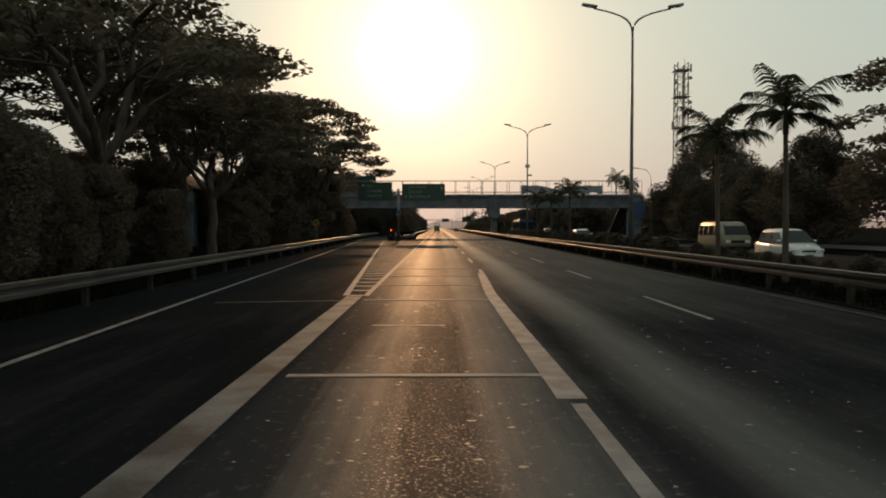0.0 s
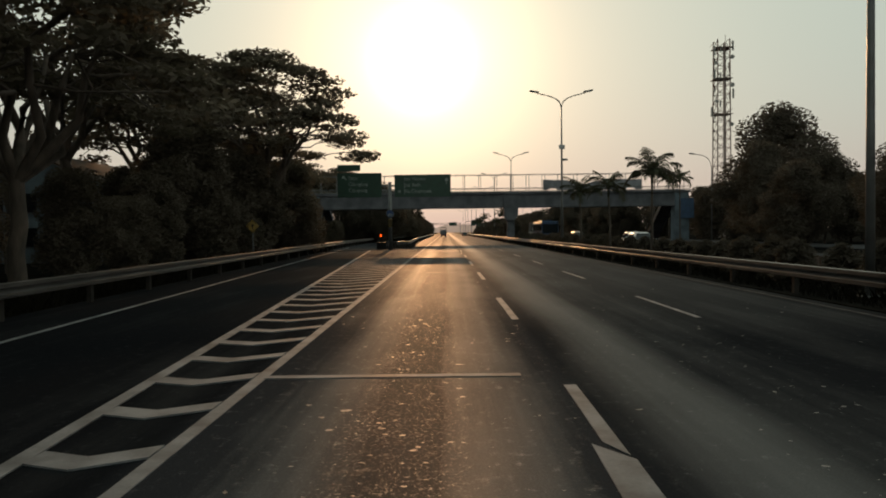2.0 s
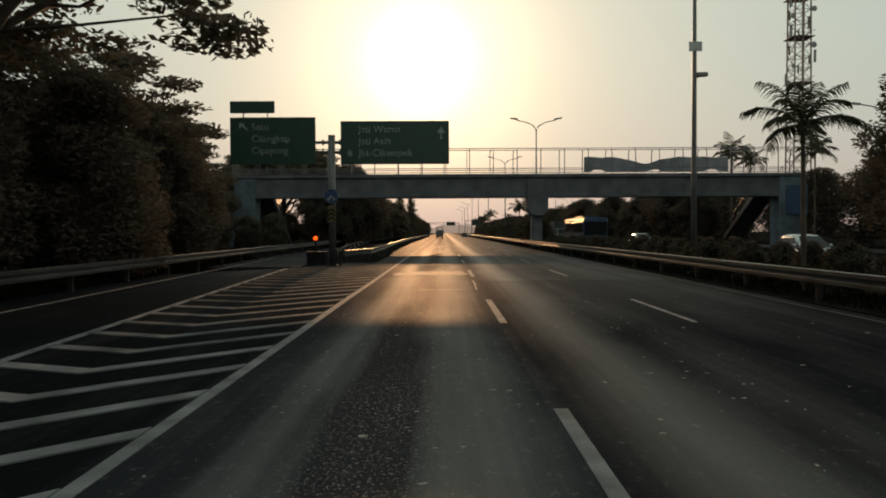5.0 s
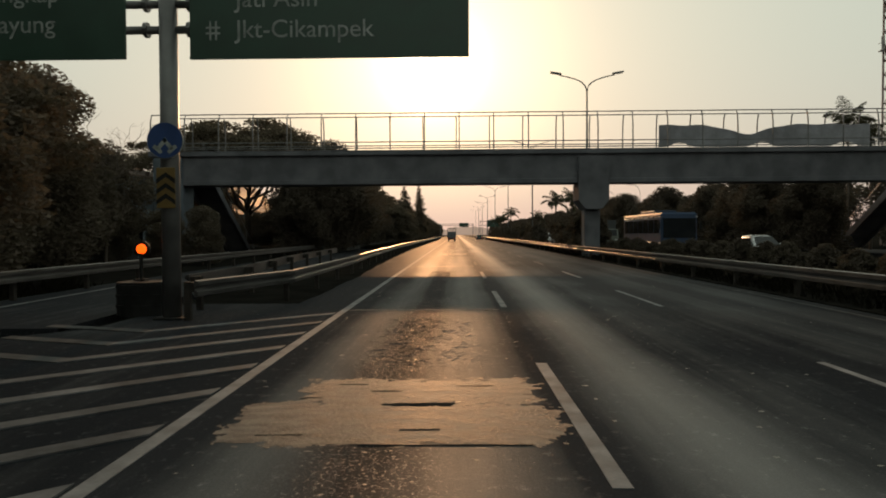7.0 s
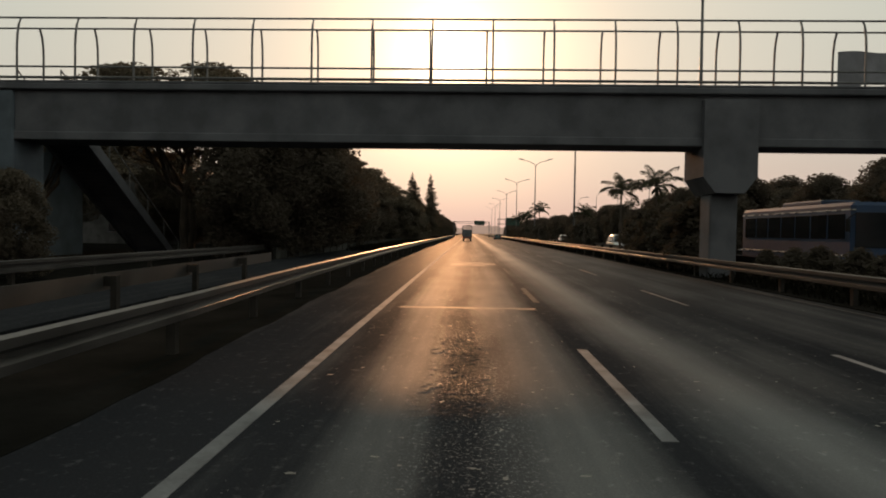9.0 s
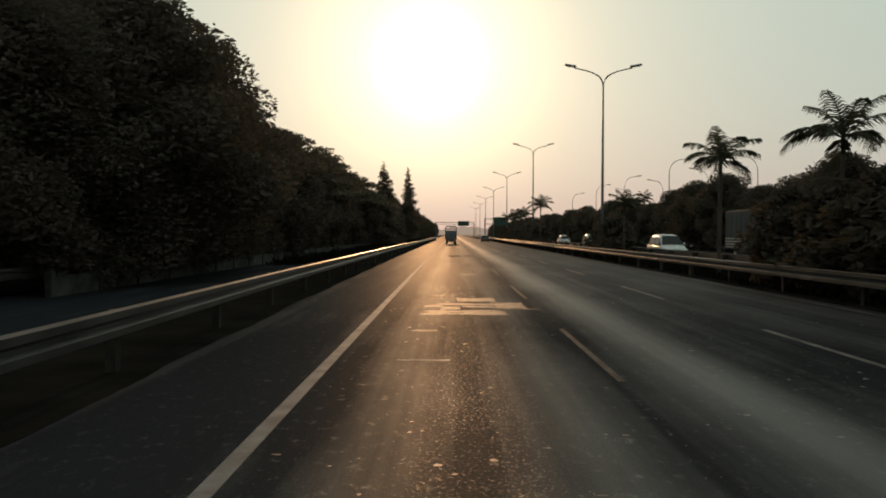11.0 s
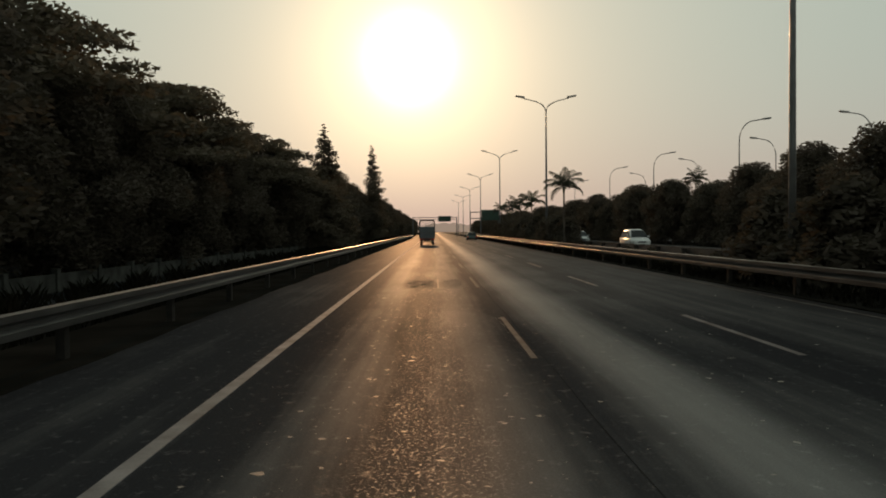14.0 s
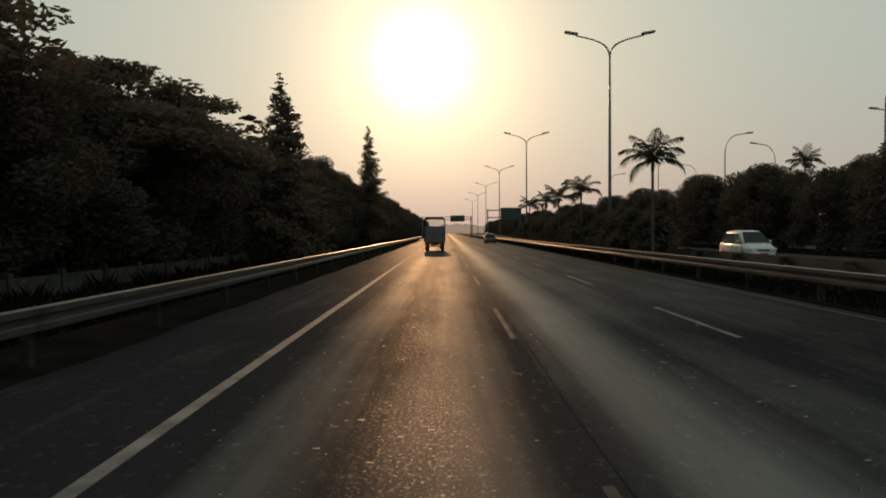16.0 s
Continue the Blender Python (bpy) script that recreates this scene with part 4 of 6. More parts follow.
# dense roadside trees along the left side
# these take the shade-darkened leaf copy, the bank trees the lighter one
wall_a = bushy_tree(21, 8.6, 3.6, 46000, "dense dark green roadside tree with an uneven crown", leaf=0.105, mat=LEAF_SHADE)
wall_b = bushy_tree(22, 7.6, 3.3, 42000, "dense dark green roadside tree with an uneven crown", leaf=0.105, mat=LEAF_SHADE)
wall_c = bushy_tree(23, 9.4, 3.4, 48000, "tall dense dark green roadside tree", leaf=0.1, mat=LEAF_SHADE)
bank = bushy_tree(24, 8.6, 3.6, 44000, "dusty green bushy tree on the bank beside the exit ramp", leaf=0.11, mat=LEAF2)
bank_spots = []
rng0 = np.random.default_rng(5)
spots = {0: [], 1: [], 2: []}
for i in range(88):
    y = 147 + i * 4.4 + max(0, i - 44) * 2.5
    x = -10.0 - 1.2 * rng0.random()
    kind = int(rng0.integers(0, 3))
    spots[kind].append((x, y, 360 * rng0.random(), (1.0, 1.12, 0.93)[kind] * (0.84 if 182 < y < 212 else 0.9 if 200 < y < 245 else 1.0) * (0.97 + 0.09 * rng0.random())))
    if i % 2 == 0 and y > 170:
        spots[int(rng0.integers(0, 3))].append((x - 5 - 2 * rng0.random(), y + 2, 360 * rng0.random(), 0.9 + 0.2 * rng0.random()))
for i in range(20):
    y = 2 + i * 5.2
    if not 44 < y < 58:
        bank_spots.append((ramp_rail(y) - 5.0 - 3.0 * rng0.random(), y + 2.5 * rng0.random(), 360 * rng0.random(), 0.38 + 0.36 * rng0.random()))
    if not 60 < y < 77:
        bank_spots.append((ramp_rail(y) - 12.0 - 4 * rng0.random(), y + 2, 360 * rng0.random(), 0.7 + 0.25 * rng0.random()))
for i in range(14):
    bank_spots.append((-34 - 6 * rng0.random(), 20 + i * 11, 360 * rng0.random(), 1.0 + 0.3 * rng0.random()))
for x, y, sc in ((-15.2, 108, 1.12), (-17.5, 113, 1.05), (-14.3, 96, 0.95), (-20.5, 124, 1.25), (-11.4, 91, 0.95), (-13.5, 86, 1.0), (-12.2, 80.5, 0.9), (-14.5, 75, 1.0), (-20.2, 131, 0.86), *((-34 + 2.6 * i, 185 + 3 * (i % 2), 0.6) for i in range(8)), (-18.3, 118, 1.1), (-21, 122, 0.9), (-23.5, 128, 0.85), (-27, 133, 0.8), (-9.2, 152.5, 1.2), (-9.5, 158, 1.15), (-10.2, 148.5, 0.85), (-13.2, 129.5, 0.42), (-15.9, 130.2, 0.4), (-18.6, 129.5, 0.45), (-21.5, 129, 0.5), (-10.8, 161, 1.0), (-33, 158, 1.1), (-37, 170, 1.2), (-30, 180, 1.1)):
    (bank_spots if y < 140 else spots[0]).append((x, y, 360 * rng0.random(), sc))
put(bank, bank_spots, group="roadside trees")
put(wall_a, spots[0], group="roadside trees")
put(wall_b, spots[1], group="roadside trees")
put(wall_c, spots[2], group="roadside trees")
lacy = spreading_tree(18, 15.3, 2.7, 6500, "small sparse tree with a lacy crown among the roadside trees", 0.12, 0.35, leaf=0.17, pads=49, low=0.55, mat=LEAF2)
put(lacy, [(-19.0, 258, 0, 1.0), (-10.6, 176, 90, 0.61)], group="roadside trees")
con_a = conifer(31, 11.4, 2.8, "narrow pointed dark conifer above the roadside trees")
con_a.matrix_basis = pose(-7.45, 222.8, -0.14)
con_b = conifer(32, 15.0, 2.75, "narrow pointed dark conifer above the roadside trees")
con_b.matrix_basis = pose(-6.95, 267.2, -0.14)

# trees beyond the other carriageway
right_a = bushy_tree(41, 11.5, 5.0, 34000, "rounded dark tree beyond the other carriageway", leaf=0.15, mat=LEAF_SHADE)
right_b = bushy_tree(42, 9.0, 4.2, 26000, "rounded dark tree beyond the other carriageway", leaf=0.16, mat=LEAF_SHADE)
put(right_a, [(48.6, 128.0, 0, 1.6), (31.3, 47.3, 60, 1.15), (30.9, 63.3, 100, 0.8), (33.2, 77.3, 200, 0.68), (29.4, 37.5, 300, 1.1), (46, 112, 140, 0.9), (36.5, 106, 250, 0.95), (33.0, 92.0, 30, 0.66)], group="trees beyond the road")
spots = []
for i in range(66):
    spots.append((30.2 + 2.2 * rng0.random(), 142 + i * 7.5 + 2 * rng0.random(), 360 * rng0.random(), 0.68 + 0.24 * rng0.random()))
for i in range(24):
    spots.append((47 + 4 * rng0.random(), 90 + i * 12, 360 * rng0.random(), 0.85 + 0.3 * rng0.random()))
put(right_b, spots, group="trees beyond the road")
palm_c = palm(53, 8.0, 14, "tall palm standing among the trees beyond the road", 2.0)
put(palm_c, [(31, 236, 30, 0.84), (32, 120, 80, 0.95), (37.6, 150, 200, 1.32), (40.5, 151.5, 60, 1.22)], group="palms beyond the road")

# median planting
palm_a = palm(51, 5.0, 13, "slender palm with drooping feathery fronds on the median")
palm_b = palm(52, 4.5, 11, "slender palm with drooping feathery fronds on the median", 1.7)
put(palm_a, [(12.4, 34.7, 0, 0.95), (12.4, 64.8, 90, 0.84), (12.4, 83.1, 30, 0.86), (12.5, 147.5, 200, 0.83), (12.5, 172.4, 120, 0.67), (12.4, 213.5, 260, 0.95), (12.4, 241.2, 10, 0.86)])
put(palm_b, [(12.3, 29.3, 45, 1.06), (12.4, 73.6, 10, 0.88), (12.4, 156.2, 80, 0.96), (12.4, 231.0, 300, 0.94), (12.5, 251, 160, 0.95), (12.4, 262, 20, 0.95)])
hedge_a = bushy_tree(61, 2.7, 1.35, 7500, "dense dark shrub in the planted median", 0.12, 0.05, LEAF_SHADE, "shrub", 0.05)
spots = [(12.9 + 0.3 * rng0.random(), 177 + i * 2.1, 360 * rng0.random(), (0.12 if 2 < i < 18 else 0.85) + 0.3 * rng0.random()) for i in range(50)]
spots += [(12.7 + 0.4 * rng0.random(), -4 + i * 1.9, 360 * rng0.random(), (0.34 if i < 24 else 0.46) + 0.1 * rng0.random()) for i in range(73)]
spots += [(12.6 + 0.5 * rng0.random(), 139.8 + i * 1.55, 360 * rng0.random(), 1.12 + 0.2 * rng0.random()) for i in range(8)]
put(hedge_a, spots, group="median shrubs")

# ---------------------------------------------------------------- lattice mast
mast = thing("lattice_mast", "tall grey lattice telecom mast with small antennas", "mast", at=(60.7, 180.2, -0.16))
MH, MW = 41.4, 1.25
for sx in (-1, 1):
    for sy in (-1, 1):
        part("leg", tube([(sx * MW * 1.15, sy * MW * 1.15, 0), (sx * MW, sy * MW, MH)], 0.13, 6), TOWERRED, mast)
for i in range(22):
    z, z2 = i * MH / 22, (i + 1) * MH / 22
    c = [(-MW, -MW), (MW, -MW), (MW, MW), (-MW, MW)]
    for k in range(4):
        p, q = c[k], c[(k + 1) % 4]
        part("brace", tube([(*p, z), (*q, z2)], 0.06, 4), TOWERRED, mast)
        part("strut", tube([(*p, z), (*q, z)], 0.06, 4), TOWERRED, mast)
for i, (dx, dy, z) in enumerate(((1.9, -1.2, 40.0), (-1.9, -1.0, 39.0), (2.0, 0.8, 36.0), (-2.0, -1.4, 34.0), (1.9, -1.4, 30.0), (-1.9, 0.4, 26.5))):
    part("antenna", box(dx - 0.18, dx + 0.18, dy - 0.12, dy + 0.12, z - 1.0, z + 1.0, 0.03), WHITEWALL, mast)
part("lightning_rod", tube([(0.8, 0, MH - 0.2), (0.8, 0, MH + 1.1)], 0.05, 5), TOWERRED, mast)

for z in (39.6, 33.2, 25.8):
    part("platform", box(-MW - 0.5, MW + 0.5, -MW - 0.5, MW + 0.5, z - 0.06, z + 0.06), TOWERRED, mast)
    for sx in (-1, 1):
        part("platform_rail", tube([(sx * (MW + 0.5), -MW - 0.5, z + 1.0), (sx * (MW + 0.5), MW + 0.5, z + 1.0)], 0.04, 5), TOWERRED, mast)
for k, (dx, z, r) in enumerate(((1.7, 37.6, 0.45), (-1.75, 36.4, 0.4), (1.65, 31.8, 0.5), (-1.6, 28.4, 0.35), (1.6, 23.6, 0.4))):
    part("dish", tube([(dx, -1.5, z), (dx, -1.35, z), (dx, -1.15, z)], [r, r * 0.9, r * 0.35], 14), WHITEWALL, mast)
for k in range(9):
    a, z = 2.1 * k, 24.0 + 1.9 * k
    dx, dy = math.cos(a) * (MW + 0.45), math.sin(a) * (MW + 0.45)
    part("antenna", box(dx - 0.12, dx + 0.12, dy - 0.1, dy + 0.1, z - 0.7, z + 0.7, 0.03), WHITEWALL, mast)
part("cable_ladder", box(-0.2, 0.2, -MW - 0.12, -MW - 0.02, 0.0, MH - 1.0), TOWERRED, mast)

# ---------------------------------------------------------------- vehicles
CARWHITE = material("white_car_paint", (0.5, 0.5, 0.5), 0.25, 0, 0.06, 2, 30, 0)
CARDARK = material("dark_green_car_paint", (0.03, 0.045, 0.045), 0.22, 0.2, 0.1, 2, 30, 0)
CARSILVER = material("silver_car_paint", (0.4, 0.41, 0.42), 0.28, 0.6, 0.06, 2, 30, 0)
BUSBLUE = material("blue_bus_paint", (0.008, 0.03, 0.075), 0.55, 0, 0.1, 2, 30, 0)
GLASS = material("dark_tinted_glass", (0.012, 0.014, 0.016), 0.1, 0, 0.1, 2, 10, 0, spec=0.16)
TYRE = material("tyre_rubber", (0.018, 0.018, 0.018), 0.8, 0, 0.2, 6, 60, 0.2)
RIM = material("wheel_alloy", (0.4, 0.4, 0.4), 0.35, 0.9, 0.1, 6, 60, 0)
TAIL = material("red_tail_lens", (0.35, 0.015, 0.01), 0.2, 0, 0.1, 6, 60, 0)
HEAD = material("clear_head_lens", (0.6, 0.6, 0.58), 0.08, 0, 0.1, 6, 60, 0)
TARP = material("pale_grey_tarpaulin", (0.10, 0.105, 0.115), 0.6, 0, 0.15, 1.2, 12, 0.3)
RUSTRED = material("dull_red_truck_paint", (0.16, 0.04, 0.03), 0.5, 0, 0.3, 1.5, 20, 0.1)
CABGREY = material("faded_grey_green_cab_paint", (0.09, 0.1, 0.085), 0.35, 0, 0.12, 2, 30, 0)
COVER = material("dark_grey_canvas", (0.035, 0.038, 0.04), 0.8, 0, 0.2, 1.2, 12, 0.3)
CREAM = material("cream_vehicle_paint", (0.17, 0.15, 0.10), 0.45, 0, 0.1, 2, 30, 0)
PLATE = material("black_number_plate", (0.02, 0.02, 0.02), 0.5, 0, 0.1, 6, 60, 0)


def wheel(parent, x, y, r, w, side):
    t = part("wheel", tube([(x - w / 2, y, r), (x - w / 2 + 0.03, y, r), (x + w / 2 - 0.03, y, r), (x + w / 2, y, r)], [r * 0.9, r, r, r * 0.9], 20), TYRE, parent, "black tyre")
    xr = x + side * (w / 2 + 0.004)
    part("rim", tube([(xr - 0.01, y, r), (xr + 0.01, y, r)], [r * 0.62, r * 0.58], 12), RIM, t, "alloy rim")


def rounded(rings, paint_bevel=0.04):
    """A shell through outlines given as lists of points, one per cross-section along the vehicle."""
    bm = bmesh.new()
    vr = [[bm.verts.new(p) for p in ring] for ring in rings]
    n = len(vr[0])
    for a, b in zip(vr, vr[1:]):
        for i in range(n):
            bm.faces.new((a[i], a[(i + 1) % n], b[(i + 1) % n], b[i]))
    bm.faces.new(vr[0][::-1])
    bm.faces.new(vr[-1])
    bmesh.ops.recalc_face_normals(bm, faces=bm.faces)
    if paint_bevel:
        es = [e for e in bm.edges if e.calc_face_angle(0) > 0.5]
        bmesh.ops.bevel(bm, geom=es, offset=paint_bevel, segments=2, affect="EDGES")
    return bm


def pane(name, corners, parent, thick=0.02, inward=(0, 0, -1)):
    """A sheet of glass through four corners."""
    d = Vector(inward).normalized() * thick
    vs = [Vector(c) for c in corners]
    vs += [v + d for v in vs]
    return raw(name, [tuple(v) for v in vs], [(0, 1, 2, 3), (7, 6, 5, 4), (0, 4, 5, 1), (1, 5, 6, 2), (2, 6, 7, 3), (3, 7, 4, 0)], GLASS, parent)


def car(name, label, paint, long=4.4, wide=1.7, high=1.55, bonnet=1.0, boot=0.25, group=""):
    """Front at -y, so that it faces the camera when it comes towards it."""
    c = thing(name, label, "car", group)
    hw, z0, zb = wide / 2, 0.24, high * 0.57
    f, r = -long / 2, long / 2
    w0, w1 = f + bonnet, f + bonnet + 0.85          # windscreen foot and head
    b0, b1 = r - boot, r - boot - 0.4               # rear window foot and head

    def section(y, k, top):
        """Body cross-section: sill, belly of the door, shoulder, top."""
        h = hw * k
        return [(-h + 0.06, y, z0), (-h, y, z0 + 0.18), (-h, y, top - 0.22), (-h + 0.05, y, top - 0.05), (-h + 0.16, y, top), (h - 0.16, y, top), (h - 0.05, y, top - 0.05), (h, y, top - 0.22), (h, y, z0 + 0.18), (h - 0.06, y, z0)]
    nose = zb - 0.3
    part("body", rounded([section(f, 0.80, nose), section(f + 0.12, 0.91, nose + 0.09), section(f + 0.45, 0.985, zb - 0.13), section(w0, 1.0, zb), section(0.2, 1.0, zb + 0.02), section(b0, 1.0, zb + 0.02), section(r - 0.1, 0.96, zb - 0.02), section(r, 0.9, zb - 0.1)], 0.03), paint, c, smooth=True)

    def hoop(y, k, top, base):
        return [(-hw + 0.04, y, base), (-hw * k - 0.03, y, top - 0.16), (-hw * k + 0.08, y, top - 0.03), (-hw * k + 0.25, y, top), (hw * k - 0.25, y, top), (hw * k - 0.08, y, top - 0.03), (hw * k + 0.03, y, top - 0.16), (hw - 0.04, y, base)]
    part("cabin", rounded([hoop(w0 + 0.02, 0.86, zb + 0.03, zb - 0.14), hoop(w1, 0.74, high - 0.05, zb - 0.1), hoop(w1 + 0.5, 0.74, high, zb - 0.1), hoop(b1 - 0.3, 0.74, high - 0.01, zb - 0.1), hoop(b1, 0.74, high - 0.06, zb - 0.1), hoop(b0 - 0.02, 0.84, zb + 0.03, zb - 0.14)], 0.0), paint, c, smooth=True)
    # glazing, set just proud of the cabin
    e, q = 0.05, 0.012
    zt = high - 0.09
    pane("windscreen", [(-hw + 0.12, w0 + 0.05 - e, zb + 0.05), (hw - 0.12, w0 + 0.05 - e, zb + 0.05), (hw * 0.74 - 0.1, w1 - 0.04 - e, zt), (-hw * 0.74 + 0.1, w1 - 0.04 - e, zt)], c, 0.04, (0, 0.7, -0.7))
    pane("rear_window", [(hw - 0.14, b0 - 0.03 + e, zb + 0.08), (-hw + 0.14, b0 - 0.03 + e, zb + 0.08), (-hw * 0.74 + 0.12, b1 + 0.03 + e, zt), (hw * 0.74 - 0.12, b1 + 0.03 + e, zt)], c, 0.04, (0, -0.7, -0.7))
    y0s, y1s = w1 - 0.42, b1 + 0.12
    cuts = [y0s, y0s + (y1s - y0s) * 0.44, y0s + (y1s - y0s) * 0.8, y1s]
    for s in (-1, 1):
        lo, hi = s * (hw - 0.045 + q), s * (hw * 0.74 + 0.035 + q + 0.02)
        for i in range(3):
            ya, yb = cuts[i] + 0.03, cuts[i + 1] - 0.03
            pane("side_window", [(lo, ya, zb + 0.05), (lo, yb, zb + 0.05), (hi, yb - (0.22 if i == 2 else 0), zt - 0.09), (hi, ya + (0.5 if i == 0 else 0), zt - 0.09)], c, 0.03, (-s, 0, 0))
        for y in (f + 0.8, r - 0.78):
            wheel(c, s * (hw - 0.1), y, 0.31, 0.2, s)
        hx = s * (hw * 0.72)
        part("headlight", box(hx - 0.17, hx + 0.17, f + 0.0, f + 0.24, nose - 0.1, nose + 0.045, 0.04, pose(0, 0, 0)), HEAD, c, "clear headlight")
        tx = s * (hw - 0.13)
        part("tail_light", box(tx - 0.1, tx + 0.1, r - 0.12, r + 0.012, zb - 0.34, zb - 0.08, 0.03), TAIL, c, "red tail light")
        mx = s * (hw + 0.07)
        part("mirror", box(mx - 0.1, mx + 0.1, w0 + 0.38, w0 + 0.5, zb + 0.02, zb + 0.17, 0.04), paint, c)
        part("door_handle", box(s * hw - 0.015, s * hw + 0.015, 0.05, 0.2, zb - 0.17, zb - 0.14, 0.005), BLACK, c)
    part("grille", box(-0.36, 0.36, f - 0.012, f + 0.05, nose - 0.14, nose - 0.03, 0.02), BLACK, c)
    part("front_bumper", box(-hw * 0.84, hw * 0.84, f - 0.06, f + 0.2, z0 + 0.02, z0 + 0.2, 0.06), paint, c)
    part("rear_bumper", box(-hw * 0.92, hw * 0.92, r - 0.2, r + 0.06, z0 + 0.03, z0 + 0.24, 0.06), paint, c)
    for y in (f - 0.07, r + 0.065):
        part("number_plate", box(-0.21, 0.21, y - 0.008, y + 0.008, z0 + 0.06, z0 + 0.17), PLATE, c)
    return c


def bus():
    b = thing("bus", "dark blue coach with black windows on the other carriageway", "bus")
    part("body", box(-1.22, 1.22, -5.4, 5.4, 0.35, 3.05, 0.14), BUSBLUE, b)
    part("skirt_stripe", box(-1.235, 1.235, -5.38, 5.38, 0.95, 1.02, 0.01), CARSILVER, b, "thin silver stripe")
    part("roof_unit", box(-0.8, 0.8, -2.2, 1.6, 3.05, 3.27, 0.06), BUSBLUE, b)
    part("windscreen", box(-1.1, 1.1, -5.425, -5.38, 1.3, 2.65, 0.01), GLASS, b)
    part("roof_band", box(-1.232, 1.232, -5.39, 5.39, 2.72, 2.78, 0.01), CARSILVER, b, "thin silver roof line")
    for s in (-1, 1):
        for i in range(7):
            y = -4.9 + i * 1.42
            part("side_window", box(min(s * 1.20, s * 1.238), max(s * 1.20, s * 1.238), y, y + 1.3, 1.62, 2.6, 0.01), GLASS, b)
        for y in (-3.6, 3.2):
            wheel(b, s * 1.06, y, 0.48, 0.3, s)
        part("headlight", box(s * 0.95 - 0.18, s * 0.95 + 0.18, -5.43, -5.38, 0.62, 0.85, 0.02), HEAD, b)
        part("mirror", box(s * 1.4 - 0.08, s * 1.4 + 0.08, -5.5, -5.4, 1.9, 2.4, 0.03), BLACK, b)
        part("mirror_arm", tube([(s * 1.1, -5.4, 2.6), (s * 1.4, -5.45, 2.42)], 0.02, 6), BLACK, b)
    part("bumper", box(-1.2, 1.2, -5.46, -5.3, 0.38, 0.6, 0.04), BUSBLUE, b)
    return b


def minibus():
    """Small cream minibus with a roof rack, front at -y."""
    b = thing("minibus", "cream minibus with dark windows on the other carriageway", "minibus")

    def ring(y, top, k=1.0):
        return [(-0.84 * k, y, 0.32), (-0.88 * k, y, 0.7), (-0.86 * k, y, 1.2), (-0.76 * k, y, top - 0.12), (-0.6 * k, y, top), (0.6 * k, y, top), (0.76 * k, y, top - 0.12), (0.86 * k, y, 1.2), (0.88 * k, y, 0.7), (0.84 * k, y, 0.32)]
    body = part("body", rounded([ring(-2.2, 1.2, 0.93), ring(-2.05, 1.3, 0.98), ring(-1.5, 2.02), ring(-1.2, 2.1), ring(1.9, 2.1), ring(2.15, 1.98, 0.97)], 0.03), CREAM, b, smooth=True)
    pane("windscreen", [(-0.74, -2.1, 1.3), (0.74, -2.1, 1.3), (0.64, -1.56, 1.93), (-0.64, -1.56, 1.93)], body, 0.04, (0, 0.7, -0.5))
    pane("rear_window", [(0.66, 2.1, 1.3), (-0.66, 2.1, 1.3), (-0.6, 2.16, 1.85), (0.6, 2.16, 1.85)], body, 0.05, (0, -1, 0))
    for s in (-1, 1):
        for ya, yb in ((-1.35, -0.6), (-0.5, 0.35), (0.45, 1.2), (1.3, 1.95)):
            pane("side_window", [(s * 0.872, ya, 1.24), (s * 0.872, yb, 1.24), (s * 0.79, yb, 1.86), (s * 0.79, ya, 1.86)], body, 0.03, (-s, 0, 0))
        for y in (-1.45, 1.35):
            wheel(b, s * 0.78, y, 0.3, 0.18, s)
        part("headlight", box(s * 0.6 - 0.14, s * 0.6 + 0.14, -2.24, -2.15, 0.78, 0.96, 0.03), HEAD, b, "clear headlight")
        part("tail_light", box(s * 0.74 - 0.07, s * 0.74 + 0.07, 2.1, 2.18, 0.75, 1.1, 0.02), TAIL, b, "red tail light")
        part("mirror", box(s * 0.98 - 0.09, s * 0.98 + 0.09, -1.75, -1.66, 1.25, 1.45, 0.03), BLACK, b)
        part("rack_rail", tube([(s * 0.55, -1.0, 2.2), (s * 0.55, 1.7, 2.2)], 0.02, 6), BLACK, b)
        for y in (-0.9, 0.4, 1.6):
            part("rack_foot", tube([(s * 0.55, y, 2.08), (s * 0.55, y, 2.2)], 0.018, 6), BLACK, b)
    for y in (-0.9, 0.4, 1.6):
        part("rack_bar", tube([(-0.55, y, 2.2), (0.55, y, 2.2)], 0.018, 6), BLACK, b)
    part("front_bumper", box(-0.8, 0.8, -2.28, -2.1, 0.36, 0.58, 0.05), BLACK, b)
    part("rear_bumper", box(-0.8, 0.8, 2.05, 2.24, 0.36, 0.56, 0.05), BLACK, b)
    part("grille", box(-0.4, 0.4, -2.235, -2.16, 0.8, 0.95, 0.02), BLACK, b)
    part("number_plate", box(-0.21, 0.21, -2.3, -2.275, 0.4, 0.52), PLATE, b)
    return b


